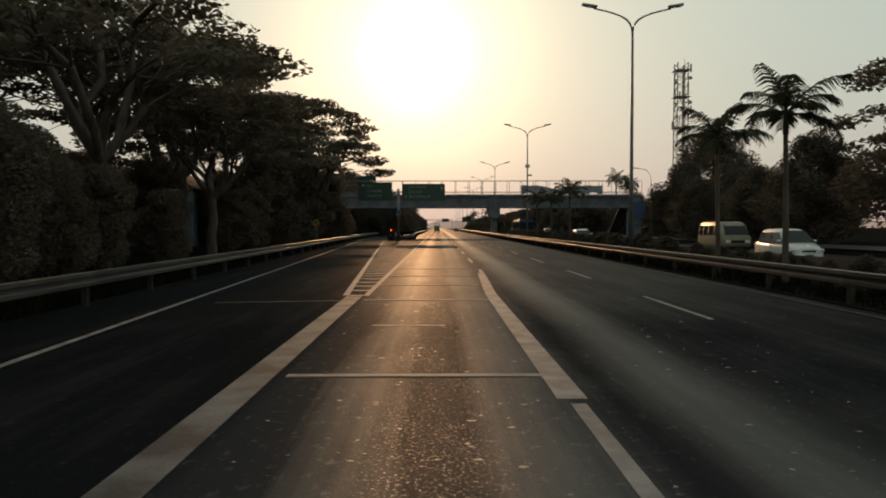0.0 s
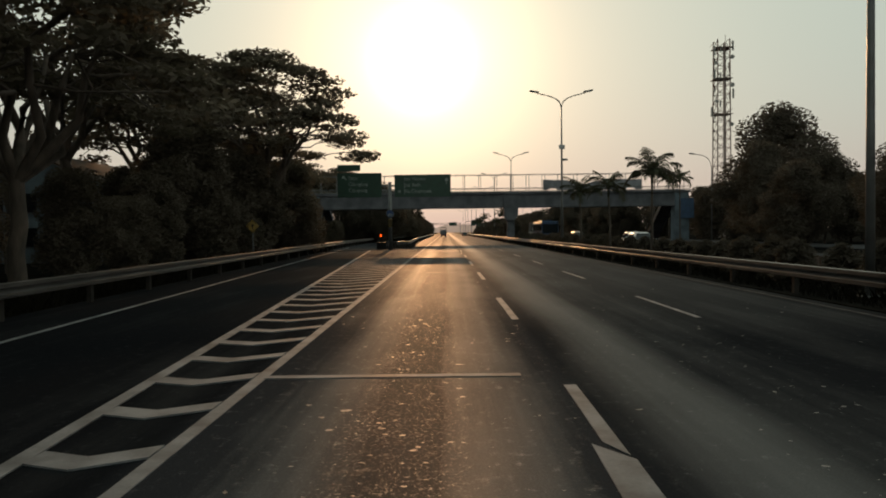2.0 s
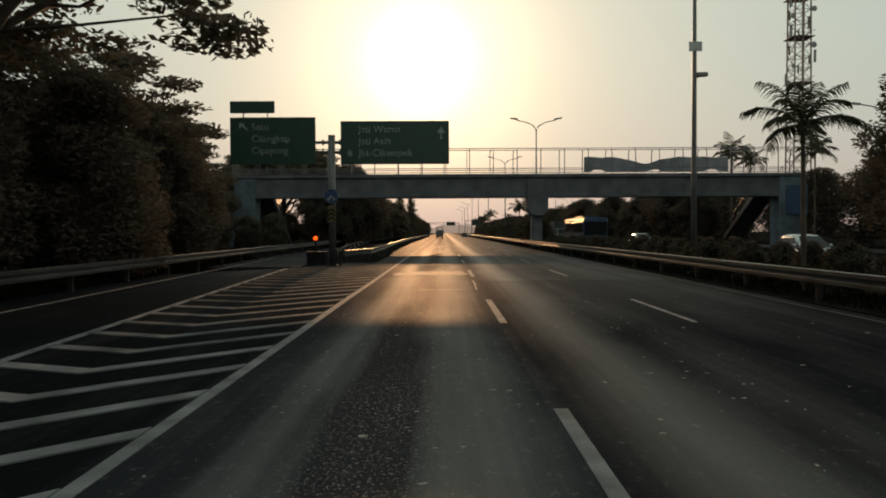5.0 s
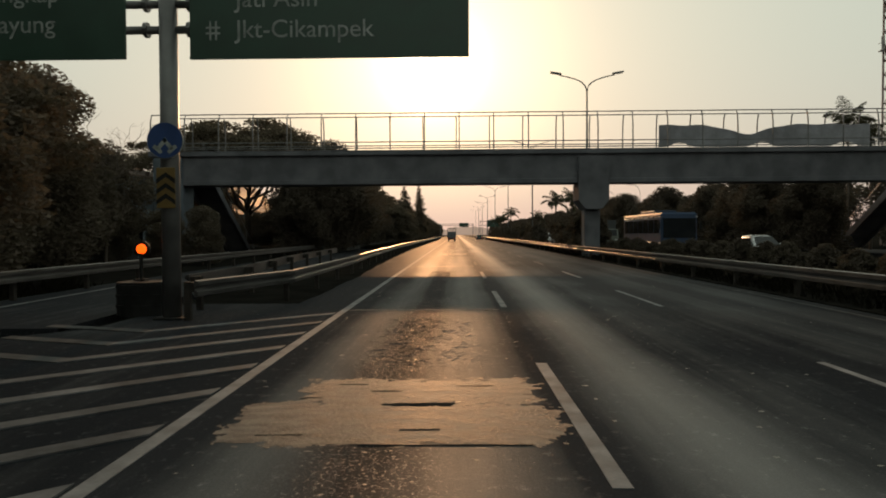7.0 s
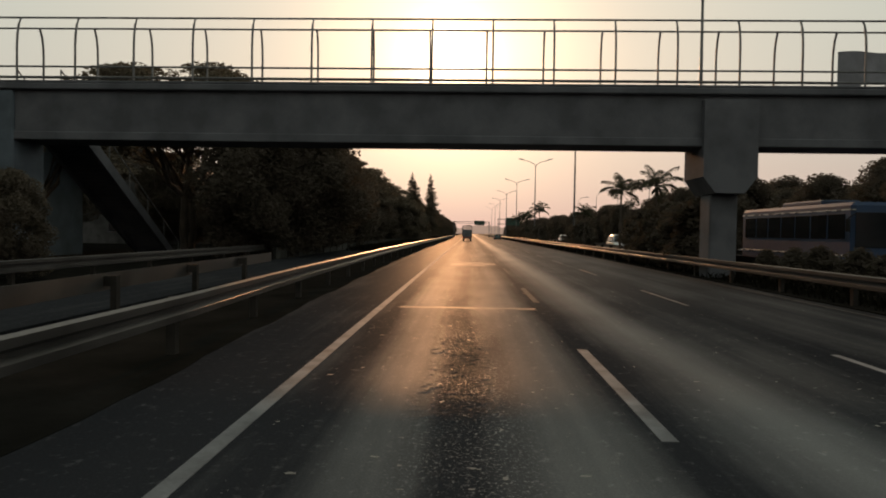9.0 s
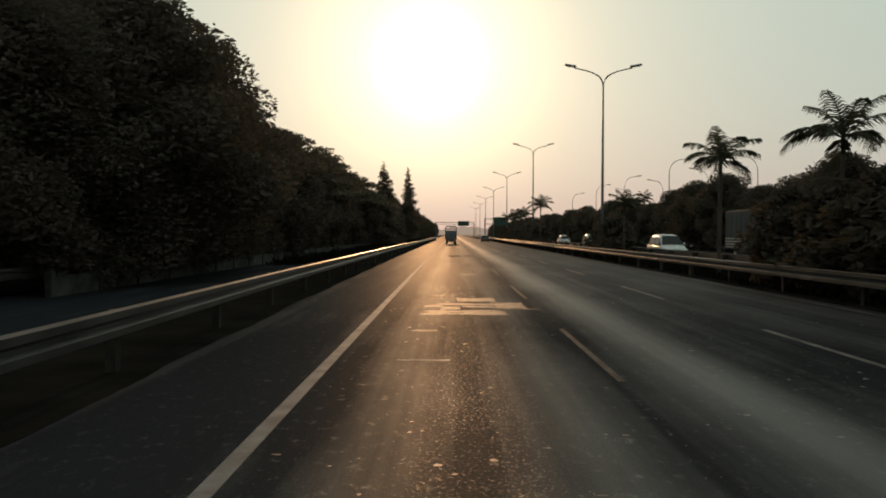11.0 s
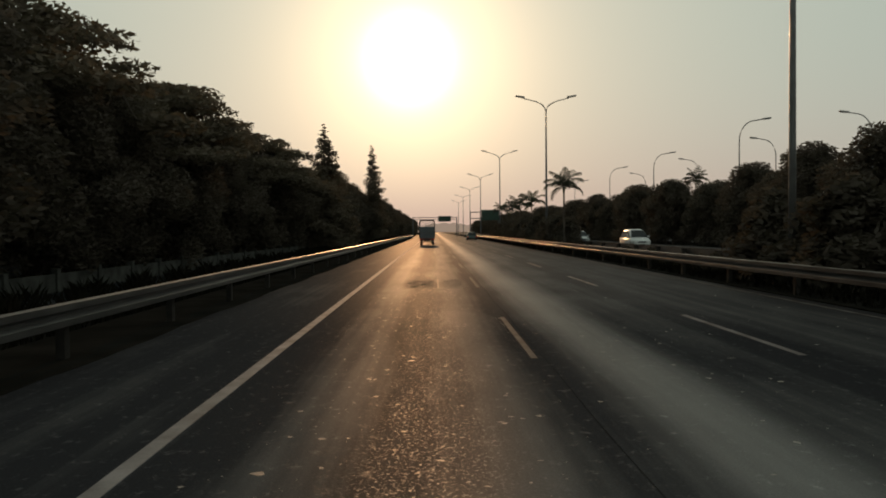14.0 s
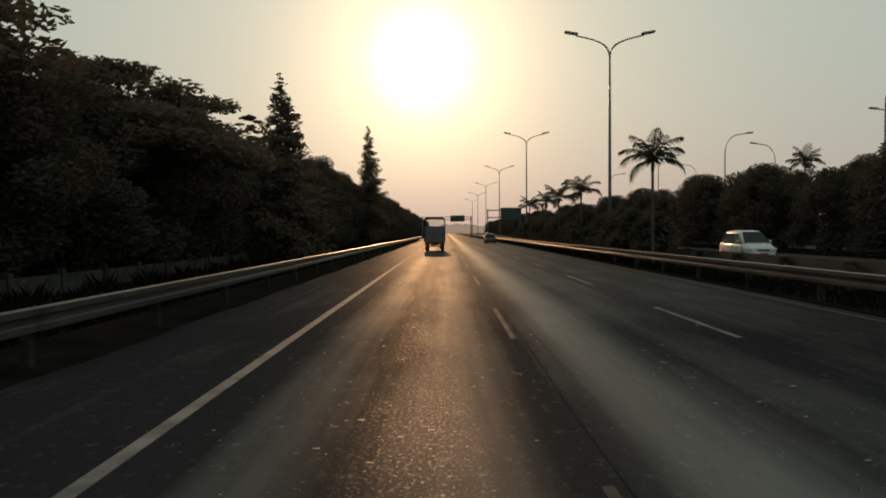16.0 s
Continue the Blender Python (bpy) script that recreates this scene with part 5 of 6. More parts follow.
def lorry(label, paint):
    t = thing("lorry", label, "truck")
    part("chassis", box(-0.42, 0.42, -2.9, 2.9, 0.55, 0.8, 0.02), BLACK, t)
    cab = part("cab", rounded([[(s * 0.93, y, z) for y, z in ((-2.92, 0.62), (-1.32, 0.62), (-1.32, 2.1), (-2.5, 2.1), (-2.86, 1.35))] if abs(s) > 1 else [(s * 0.96, y, z) for y, z in ((-2.95, 0.6), (-1.3, 0.6), (-1.3, 2.15), (-2.55, 2.15), (-2.9, 1.35))] for s in (-1.04, -1, 1, 1.04)], 0.04), paint, t)
    part("windscreen", box(-0.82, 0.82, -0.01, 0.012, 0, 0.75, 0.005, pose(0, -2.89, 1.37, -24, 0, 0)), GLASS, cab)
    for s in (-1, 1):
        part("door_window", box(min(s * 0.95, s * 0.99), max(s * 0.95, s * 0.99), -2.4, -1.6, 1.35, 1.95, 0.01), GLASS, cab)
        part("headlight", box(s * 0.72 - 0.15, s * 0.72 + 0.15, -2.99, -2.93, 0.75, 0.95, 0.02), HEAD, cab)
        part("mirror", box(s * 1.12 - 0.06, s * 1.12 + 0.06, -2.75, -2.68, 1.45, 1.8, 0.02), BLACK, t)
        part("mirror_arm", tube([(s * 0.93, -2.65, 1.75), (s * 1.12, -2.7, 1.76)], 0.015, 6), BLACK, t)
        for y in (-2.2, 1.7):
            wheel(t, s * 0.8, y, 0.4, 0.26, s)
    part("cargo_box", box(-1.05, 1.05, -1.2, 2.95, 0.82, 3.15, 0.03), COVER, t, "grey cargo cover")
    for s in (-1, 1):
        for z in (0.88, 1.05, 1.22, 1.39):
            part("side_slat", box(min(s * 1.075, s * 1.1), max(s * 1.075, s * 1.1), -1.15, 2.9, z, z + 0.075, 0.005), WHITEWALL, t, "white slat of the side board")
    for k in range(6):
        y = -0.9 + k * 0.72
        for s in (-1, 1):
            part("rib", box(min(s * 1.05, s * 1.075), max(s * 1.05, s * 1.075), y, y + 0.06, 0.86, 3.05), COVER, t)
    for z in (0.4, 0.6):
        for s in (-1, 1):
            part("side_guard", box(min(s * 0.98, s * 1.02), max(s * 0.98, s * 1.02), -1.0, 1.2, z, z + 0.09, 0.01), GALV, t)
    part("bumper", box(-0.95, 0.95, -3.05, -2.93, 0.42, 0.66, 0.03), BLACK, t)
    return t


def caged_truck():
    """Small truck seen from behind: pale tarpaulin over the load, arched frame with a mesh above it."""
    t = thing("truck", "small red truck with arched dark frame and pale grey tarpaulin", "truck")
    part("chassis", box(-0.4, 0.4, 0, 5.2, 0.5, 0.75, 0.02), BLACK, t)
    part("load_bed", box(-0.98, 0.98, 0.02, 3.6, 0.78, 1.0, 0.02), RUSTRED, t)
    cab = part("cab", box(-0.92, 0.92, 3.8, 5.4, 0.6, 2.1, 0.12), RUSTRED, t)
    part("rear_window", box(-0.6, 0.6, 3.775, 3.81, 1.4, 1.85, 0.01), GLASS, cab)
    for s in (-1, 1):
        part("side_board", box(min(s * 0.94, s * 0.99), max(s * 0.94, s * 0.99), 0.05, 3.6, 1.0, 1.9, 0.01), TARP, t)
    part("tailgate", box(-0.97, 0.97, -0.03, 0.04, 0.82, 1.38, 0.015), TARP, t, "pale grey tailgate")
    part("tarpaulin", box(-0.96, 0.96, -0.02, 0.03, 1.40, 2.12, 0.02), TARP, t, "pale grey tarpaulin")
    # arched hoops and the roof cover
    arch = [(-0.99, 0.8)] + [(0.99 * math.copysign(abs(math.cos(a)) ** 0.35, math.cos(a)), 2.35 + 0.5 * math.sin(a) ** 0.6) for a in [math.pi * (1 - i / 14) for i in range(15)]] + [(0.99, 0.8)]
    for y in (0.0, 1.2, 2.4, 3.6):
        part("hoop", tube([(x, y, z) for x, z in arch], 0.055, 8), BLACK, t)
    vs, fs = [], []
    for y in (0.0, 3.6):
        vs += [(x * 1.01, y, z + 0.05) for x, z in arch[1:-1]] + [(x * 0.98, y, z + 0.02) for x, z in arch[1:-1]]
    n = len(arch) - 2
    for i in range(n - 1):
        fs += [(i, i + 1, 2 * n + i + 1, 2 * n + i), (n + i, 2 * n + n + i, 2 * n + n + i + 1, n + i + 1), (i, n + i, n + i + 1, i + 1), (2 * n + i, 2 * n + i + 1, 3 * n + i + 1, 3 * n + i)]
    raw("roof_cover", vs, fs, BLACK, t, "dark canvas roof")
    for x in [-0.8 + 0.2 * i for i in range(9)]:
        part("mesh_bar", tube([(x, 0.0, 2.12), (x, 0.0, 2.72)], 0.012, 5), POLE, t)
    for z in (2.25, 2.4, 2.55):
        part("mesh_bar", tube([(-0.93, 0.0, z), (0.93, 0.0, z)], 0.012, 5), POLE, t)
    part("rear_beam", box(-0.97, 0.97, -0.05, 0.06, 0.6, 0.8, 0.02), RUSTRED, t)
    part("underrun_bar", box(-0.9, 0.9, -0.04, 0.04, 0.38, 0.48, 0.02), POLE, t)
    part("number_plate", box(-0.22, 0.22, -0.07, -0.055, 0.62, 0.76), PLATE, t)
    for s in (-1, 1):
        part("tail_light", box(s * 0.78 - 0.13, s * 0.78 + 0.13, -0.075, -0.052, 0.64, 0.76, 0.01), TAIL, t)
        part("mud_flap", box(s * 0.72 - 0.2, s * 0.72 + 0.2, 0.28, 0.30, 0.22, 0.6), BLACK, t)
        for y in (0.75, 4.6):
            wheel(t, s * 0.76, y, 0.38, 0.3 if y < 1 else 0.2, s)
    return t


caged_truck().matrix_basis = pose(1.55, 241.5, 0.002) @ Matrix.Diagonal((0.9, 1, 1.04, 1))
sedan = car("sedan", "dark green sedan driving in the far lane", CARDARK, 4.5, 1.7, 1.42, 1.15, 0.75)
sedan.matrix_basis = pose(9.0, 284.0, 0.002, 0, 0, 180)
mpv = car("minivan", "white minivan on the other carriageway", CARWHITE, 4.2, 1.68, 1.68, 0.75, 0.12, "oncoming cars")
mpv.matrix_basis = pose(20.0, 44.7, 0.002)
for x, y in ((20.0, 220.8), (16.7, 177.3)):
    copy_thing(mpv, pose(x, y, 0.002))
silver = car("hatchback", "silver hatchback on the other carriageway", CARSILVER, 3.9, 1.65, 1.5, 0.9, 0.15, "oncoming cars")
silver.matrix_basis = pose(17.2, 84.0, 0.002)
for x, y in ((20.6, 99.0), (20.4, 246.0), (17.0, 268.0), (20.5, 128.0)):
    copy_thing(silver, pose(x, y, 0.002))
minibus().matrix_basis = pose(20.2, 53.5, 0.002)
bus().matrix_basis = pose(17.6, 139.4, 0.002)
lorry("small lorry with white slats and grey cover on the other carriageway", CABGREY).matrix_basis = pose(20.0, 169.6, 0.002)

# ---------------------------------------------------------------- low buildings behind the trees


def shed(x0, x1, y0, y1, wall_h, ridge_h, label):
    h = thing("building", label, "building")
    part("wall", box(x0, x1, y0, y0 + 0.25, -0.16, wall_h), BLUEWALL, h)
    part("wall", box(x0, x1, y1 - 0.25, y1, -0.16, wall_h), BLUEWALL, h)
    part("wall", box(x0, x0 + 0.25, y0 + 0.25, y1 - 0.25, -0.16, wall_h), BLUEWALL, h)
    part("wall", box(x1 - 0.25, x1, y0 + 0.25, y1 - 0.25, -0.16, wall_h), BLUEWALL, h)
    xm = (x0 + x1) / 2
    part("roof", prism([(x0 - 0.6, wall_h - 0.1), (xm, ridge_h), (x1 + 0.6, wall_h - 0.1), (x1 + 0.6, wall_h + 0.05), (xm, ridge_h + 0.16), (x0 - 0.6, wall_h + 0.05)], "y", y0 - 0.6, y1 + 0.6), ROOFTILE, h)
    for z in (1.0, 3.4):
        for x in (x0 + 1.3, xm - 0.6, x1 - 2.5):
            w = part("window", box(x, x + 1.2, y0 - 0.03, y0 + 0.02, z, z + 1.3), GLASS, h)
            part("sill", box(x - 0.1, x + 1.3, y0 - 0.12, y0 - 0.005, z - 0.1, z - 0.01), CONCRETE, w)
    gable = prism([(x0 + 0.02, wall_h - 0.01), (xm, ridge_h - 0.06), (x1 - 0.02, wall_h - 0.01)], "y", y0 + 0.02, y0 + 0.22)
    part("gable", gable, BLUEWALL, h)
    n = int((y1 - y0) / 4)
    for i in range(n):
        y = y0 + 1.2 + i * 4
        w = part("window", box(x1 - 0.02, x1 + 0.03, y, y + 1.6, 1.2, 2.5), GLASS, h)
        part("sill", box(x1 + 0.005, x1 + 0.12, y - 0.1, y + 1.7, 1.1, 1.19), CONCRETE, w)
    return h


shed(-31, -22.5, 79, 92, 5.6, 7.6, "two-storey house with a pale blue wall behind the trees")

shed(-31.5, -23.8, 142, 153, 6.6, 7.9, "house with a faded blue wall beyond the end of the footbridge")


def arched_hall(x0, x1, y0, y1, eaves, crown, label):
    """Hall with a barrel roof of grey sheet metal on grey walls."""
    h = thing("building", label, "building")
    k = 18
    arc = [(x0 + (x1 - x0) * i / k, eaves + (crown - eaves) * math.sin(math.pi * i / k) ** 0.8) for i in range(k + 1)]
    part("gable_wall", prism([(x0, -0.16)] + arc + [(x1, -0.16)], "y", y0, y0 + 0.25), STAINED, h)
    part("gable_wall", prism([(x0, -0.16)] + arc + [(x1, -0.16)], "y", y1 - 0.25, y1), STAINED, h)
    for a in (x0, x1 - 0.25):
        part("wall", box(a, a + 0.25, y0 + 0.25, y1 - 0.25, -0.16, eaves), STAINED, h)
    roof = [(x, z + 0.22) for x, z in arc] + [(x, z + 0.05) for x, z in arc[::-1]]
    part("roof", prism(roof, "y", y0 - 0.7, y1 + 0.7), SHEETMETAL, h, "dull grey sheet-metal barrel roof")
    for i in range(3):
        x = x0 + 2.0 + i * (x1 - x0 - 5.6) / 2
        w = part("window", box(x, x + 1.6, y0 - 0.03, y0 + 0.02, 1.2, 2.6), GLASS, h)
        part("sill", box(x - 0.1, x + 1.7, y0 - 0.12, y0 - 0.005, 1.1, 1.19), CONCRETE, w)
    return h


arched_hall(-45.0, -29.5, 184, 214, 4.6, 11.0, "large hall with a dark barrel roof beyond the footbridge stair")

# ---------------------------------------------------------------- overhead signs far down the road
gan = thing("sign_gantry", "grey steel gantry with a dark green sign over the road", "sign gantry", at=(0, 366, 0))
for x in (-3.6, 9.2):
    part("post", tube([(x, 0, -0.1), (x, 0, 5.75)], 0.16, 10), POLE, gan)
for z in (5.0, 5.6):
    part("beam", tube([(-3.6, 0, z), (9.2, 0, z)], 0.09, 8), POLE, gan)
gp = part("panel", box(3.8, 7.5, -0.2, -0.12, 4.4, 6.0, 0.02), SIGNGREEN, gan)
for x in (4.4, 6.9):
    part("back_rib", box(x - 0.04, x + 0.04, -0.12, -0.05, 4.45, 5.95), SIGNBACK, gp)
med = thing("direction_sign", "dark green direction sign on two posts over the median", "road sign", at=(12.6, 306, 0))
for x in (-2.6, -0.5, 3.2):
    part("post", tube([(x, 0, 0.0), (x, 0, 5.7)], 0.1, 8), POLE, med)
mp = part("panel", box(-0.3, 3.4, -0.2, -0.12, 3.8, 5.95, 0.02), SIGNGREEN, med)
for z in (4.2, 5.5):
    part("frame", tube([(-2.6, 0, z), (3.2, 0, z)], 0.09, 8), POLE, med)
for x in (0.4, 2.7):
    part("back_rib", box(x - 0.04, x + 0.04, -0.12, -0.06, 3.9, 5.85), SIGNBACK, mp)

# ---------------------------------------------------------------- repairs on the asphalt


def repair(label, x0, x1, y0, y1, seed, mat=PATCH, z=0.0025):
    """Crumbling patch of mortar or tar: a film broken up towards its edges, with holes and loose bits."""
    rng = np.random.default_rng(seed)
    wide, deep = x1 - x0, y1 - y0
    cell = min(0.04, deep / 5, wide / 5)
    nx, ny = int(wide * 1.16 / cell), int(deep * 1.16 / cell)
    u = (np.arange(nx + 1) / nx * 1.16 - 0.08)[:, None]
    v = (np.arange(ny + 1) / ny * 1.16 - 0.08)[None, :]
    px, py = x0 + wide * u + 0 * v, y0 + deep * v + 0 * u
    edge = np.minimum(np.minimum(u, 1 - u) * wide, np.minimum(v, 1 - v) * deep) / min(0.3, 0.6 * wide, 0.6 * deep)
    field = edge * 1.3 + 0.12
    for amp, wave in ((0.30, 0.9), (0.26, 0.4), (0.22, 0.2), (0.18, 0.1)):
        for _ in range(3):
            a = 6.28 * rng.random()
            k = 6.28 / wave * (0.7 + 0.6 * rng.random())
            field = field + amp * 0.5 * np.sin(k * (math.cos(a) * px * 0.7 + math.sin(a) * py * 1.6) + 6.28 * rng.random())
    field = field + 0.16 * rng.normal(size=field.shape)
    keep = field[:-1, :-1] + field[1:, 1:] > 0.0
    jx, jy = (0.38 * cell * (rng.random((2, nx + 1, ny + 1)) - 0.5) * 2)
    lift = z + np.clip(field, 0, 0.6) * 0.002
    vs = np.stack([px + jx, py + jy, lift], 2).reshape(-1, 3)
    ii, jj = np.nonzero(keep)
    o = ii * (ny + 1) + jj
    fs = np.stack([o, o + ny + 1, o + ny + 2, o + 1], 1)
    used, back = np.unique(fs, return_inverse=True)
    ob = raw("road_patch", vs[used].tolist(), back.reshape(-1, 4).tolist(), mat)
    return tagged(ob, label, "road patch", "road repairs", "structure")


TAR = material("black_tar_seal", (0.018, 0.018, 0.018), 0.85, 0, 0.2, 3, 40, 0.3, spec=0.0)
repair("pale repair patch across the lane", 0.5, 3.4, 91.4, 92.7, 1)
repair("pale repair patch across the lane", 0.9, 3.3, 92.78, 93.9, 2)
repair("dark tar joint across the lane", 1.7, 3.1, 91.33, 91.37, 3, TAR, 0.004)
repair("pale repair strip across the lane", 0.5, 3.4, 122.1, 122.4, 4)
for k, (a, b, ya, yb) in enumerate(((1.83, 2.68, 145.15, 146.1), (1.32, 2.66, 144.28, 144.68), (1.04, 1.42, 143.88, 144.32), (1.42, 1.8, 143.25, 143.92), (1.1, 2.75, 142.3, 143.1), (2.7, 3.3, 143.6, 144.9), (2.8, 3.6, 143.36, 143.46), (0.95, 1.38, 139.75, 139.95), (1.9, 2.6, 143.75, 144.1), (1.2, 1.5, 146.9, 147.02))):
    repair("ragged pale repair patch in the lane", a, b, ya, yb, 60 + k)
for k, (a, b, y, d) in enumerate(((1.75, 2.1, 143.2, 0.12), (1.4, 1.7, 144.1, 0.06), (1.95, 2.3, 143.55, 0.1), (1.9, 2.6, 145.02, 0.1), (1.5, 1.9, 142.6, 0.07), (2.2, 2.5, 142.8, 0.06))):
    repair("dark hole worn through the repair patch", a, b, y, y + d, 140 + k, TAR, 0.004)
repair("small pale repair patch in the lane", 2.1, 2.75, 156.9, 157.3, 8)
for k, (a, b, y, d) in enumerate(((0.9, 1.15, 92.95, 0.05), (1.75, 2.45, 92.62, 0.13), (1.6, 1.9, 93.25, 0.06), (2.0, 2.35, 91.75, 0.07), (0.8, 1.2, 91.62, 0.04), (2.5, 2.9, 93.5, 0.05), (1.2, 1.5, 93.6, 0.05))):
    repair("dark hole worn through the repair patch", a, b, y, y + d, 40 + k, TAR, 0.004)


def ripples(x0, x1, y0, y1, seed, tall=0.011):
    """Asphalt torn and pushed up into short cross ripples by braking wheels."""
    rng = np.random.default_rng(seed)
    nx, ny = max(10, int((x1 - x0) / 0.045)), int((y1 - y0) / 0.03)
    u, v = np.meshgrid(np.linspace(0, 1, nx + 1), np.linspace(0, 1, ny + 1))
    x, y = x0 + (x1 - x0) * u, y0 + (y1 - y0) * v
    wob = 0.10 * np.sin(x * 7 + 6.28 * rng.random()) + 0.07 * np.sin(x * 17 + y * 2.3) + 0.05 * np.sin(y * 5 - x * 11)
    h = np.clip(np.sin(6.28 / 0.17 * (y + wob)) * 0.6 + np.sin(6.28 / 0.27 * (y - 1.4 * wob)) * 0.5, 0, 1)
    h = h * np.clip(0.55 + 0.6 * np.sin(x * 9 + y * 1.3) * np.sin(y * 4.1 - x * 3) + 0.35 * rng.normal(size=h.shape), 0, 1.3)
    rim = np.clip(7 * np.minimum(u, 1 - u), 0, 1) * np.clip(9 * np.minimum(v, 1 - v), 0, 1)
    z = 0.0012 + rim * (0.001 + tall * h)
    vs = np.stack([x, y, z], 2).reshape(-1, 3).tolist()
    fs = [(j * (nx + 1) + i, j * (nx + 1) + i + 1, (j + 1) * (nx + 1) + i + 1, (j + 1) * (nx + 1) + i) for j in range(ny) for i in range(nx)]
    ob = raw("road_patch", vs, fs, ASPHALT)
    return tagged(ob, "rough rippled patch of asphalt in the lane", "road patch", "road repairs", "structure")


ripples(1.3, 2.34, 179.6, 183.4, 9, 0.013)
ripples(2.5, 3.2, 179.6, 183.6, 15, 0.010)
ripples(1.35, 2.35, 112.0, 118.5, 12)
ripples(1.05, 2.95, 94.2, 100.2, 13)
repair("thin pale seam along the rippled patch", 2.385, 2.415, 179.6, 183.8, 14)
repair("thin pale seam across the lane", 0.1, 3.4, 101.36, 101.48, 16)
repair("dark open crack across the lane", 2.6, 3.35, 101.26, 101.34, 17, TAR, 0.004)


def flecks(name, label, x0, x1, y0, y1, count, seed, mat, small=0.006, big=0.034):
    """Pale chips and paint spots pressed into the surface, far too many to count."""
    rng = np.random.default_rng(seed)
    vs, fs = [], []
    for _ in range(count):
        x = np.clip(rng.normal((x0 + x1) / 2, (x1 - x0) / 4), x0, x1)
        y = y0 + (y1 - y0) * rng.random()
        r = small + (big - small) * rng.random() ** 7
        k, o = 7, len(vs)
        sx, sy, turn = 0.7 + 0.9 * rng.random(), 0.5 + 0.6 * rng.random(), 6.28 * rng.random()
        for j in range(k):
            a = 2 * math.pi * j / k
            q = r * (0.45 + 0.95 * rng.random())
            vs.append((x + q * math.cos(a + turn) * sx, y + q * math.sin(a + turn) * sy, 0.003))
        fs.append(tuple(range(o, o + k)))
    ob = raw(name, vs, fs, mat)
    return tagged(ob, label, "road debris", kind="stuff")


FLECK = material("pale_chips", (0.2, 0.185, 0.165), 0.5, 0, 0.5, 14, 60, 0.5, second=(0.05, 0.047, 0.043), spec=0.3)
flecks("road_chips", "pale chips and paint spots pressed into the lane", 0.3, 3.5, 8, 210, 9000, 71, FLECK)
flecks("road_chips", "pale chips and paint spots pressed into the next lane", 3.9, 7.0, 8, 210, 4200, 72, FLECK)
flecks("road_chips", "pale chips along the median lane", 7.4, 10.5, 8, 180, 900, 73, FLECK)
flecks("road_chips", "loose pale crumbs broken from the repair patches", 0.9, 1.7, 145, 153, 260, 74, FLECK, 0.008, 0.04)
flecks("road_chips", "loose pale crumbs broken from the rough asphalt", 1.0, 2.6, 24, 44, 420, 75, FLECK, 0.008, 0.04)
repair("worn streak of old white paint across the lane", 0.7, 2.0, 20.9, 21.0, 31, PAINT)
repair("worn streak of old white paint across the lane", 1.4, 2.7, 59.7, 59.8, 32, PAINT)
repair("worn streak of old white paint across the lane", 1.6, 3.1, 84.3, 84.4, 33, PAINT)
repair("worn streak of old white paint across the lane", 0.9, 1.6, 136.9, 137.0, 34, PAINT)

# ---------------------------------------------------------------- small things along the road
dia = thing("warning_sign", "small dusty yellow diamond sign on a grey post behind the rail", "road sign", at=(-8.85, 70.5, -0.14))
part("post", tube([(0, 0.05, 0), (0, 0.05, 2.7)], 0.035, 8), POLE, dia)
plate = part("plate", box(-0.28, 0.28, -0.012, 0.012, -0.28, 0.28, 0.01, pose(0, 0, 2.3, 0, 45, 0)), DULLYELLOW, dia)
part("border", prism([(-0.335, 0), (0, -0.335), (0.335, 0), (0, 0.335)], "y", -0.017, -0.013), BLACK, plate).matrix_basis = pose(0, 0, 2.3)
part("face", prism([(-0.305, 0), (0, -0.305), (0.305, 0), (0, 0.305)], "y", -0.022, -0.018), DULLYELLOW, plate).matrix_basis = pose(0, 0, 2.3)
part("arrow", prism([(-0.03, -0.15), (0.03, -0.15), (0.03, 0.02), (0.1, 0.02), (0, 0.16), (-0.1, 0.02), (-0.03, 0.02)], "y", -0.027, -0.023), BLACK, plate).matrix_basis = pose(0, 0, 2.3)


def bare_tree(seed, height, label):
    """Leafless tree: trunk, forked limbs and fine twigs."""
    rng = np.random.default_rng(seed)
    t = thing("tree", label, "tree")
    bm = bmesh.new()
    tips = limb(bm, rng, (0, 0, -0.2), (0.3, 0, height * 0.55), 0.12, 0.06, wob=0.05)
    for k in range(13):
        a, p = 2.4 * k, tips[2 + k % 4]
        q = (p.x + math.cos(a) * height * 0.16, p.y + math.sin(a) * height * 0.16, p.z + height * (0.24 + 0.16 * rng.random()))
        mid = limb(bm, rng, p, q, 0.035, 0.014, sag=-0.05)
        for j in range(9):
            m = mid[2 + int(rng.integers(0, 4))]
            b = 6.28 * rng.random()
            e = (m.x + math.cos(b) * 0.8, m.y + math.sin(b) * 0.8, m.z + 0.5 + 0.9 * rng.random())
            tw = limb(bm, rng, m, e, 0.014, 0.004, n=3)
            limb(bm, rng, tw[2], (e[0] + rng.normal() * 0.4, e[1] + rng.normal() * 0.4, e[2] + 0.3), 0.008, 0.004, n=2)
    part("trunk", bm, BARK, t, "thin bare trunk and twigs", smooth=True)
    return t


bare_tree(95, 8.6, "thin leafless tree beside the exit ramp").matrix_basis = pose(-18.4, 127.6, -0.14)

board = thing("blue_board", "faded blue board fixed to the end pier of the footbridge", "sign", at=(37.7, BY0 - 0.15, 0))
part("panel", box(-1.05, 1.05, -0.03, 0.03, 3.3, 6.2, 0.01), DULLBLUE, board)
for x in (-0.7, 0.7):
    part("bracket", box(x - 0.05, x + 0.05, 0.03, 0.16, 3.6, 5.9), POLE, board)

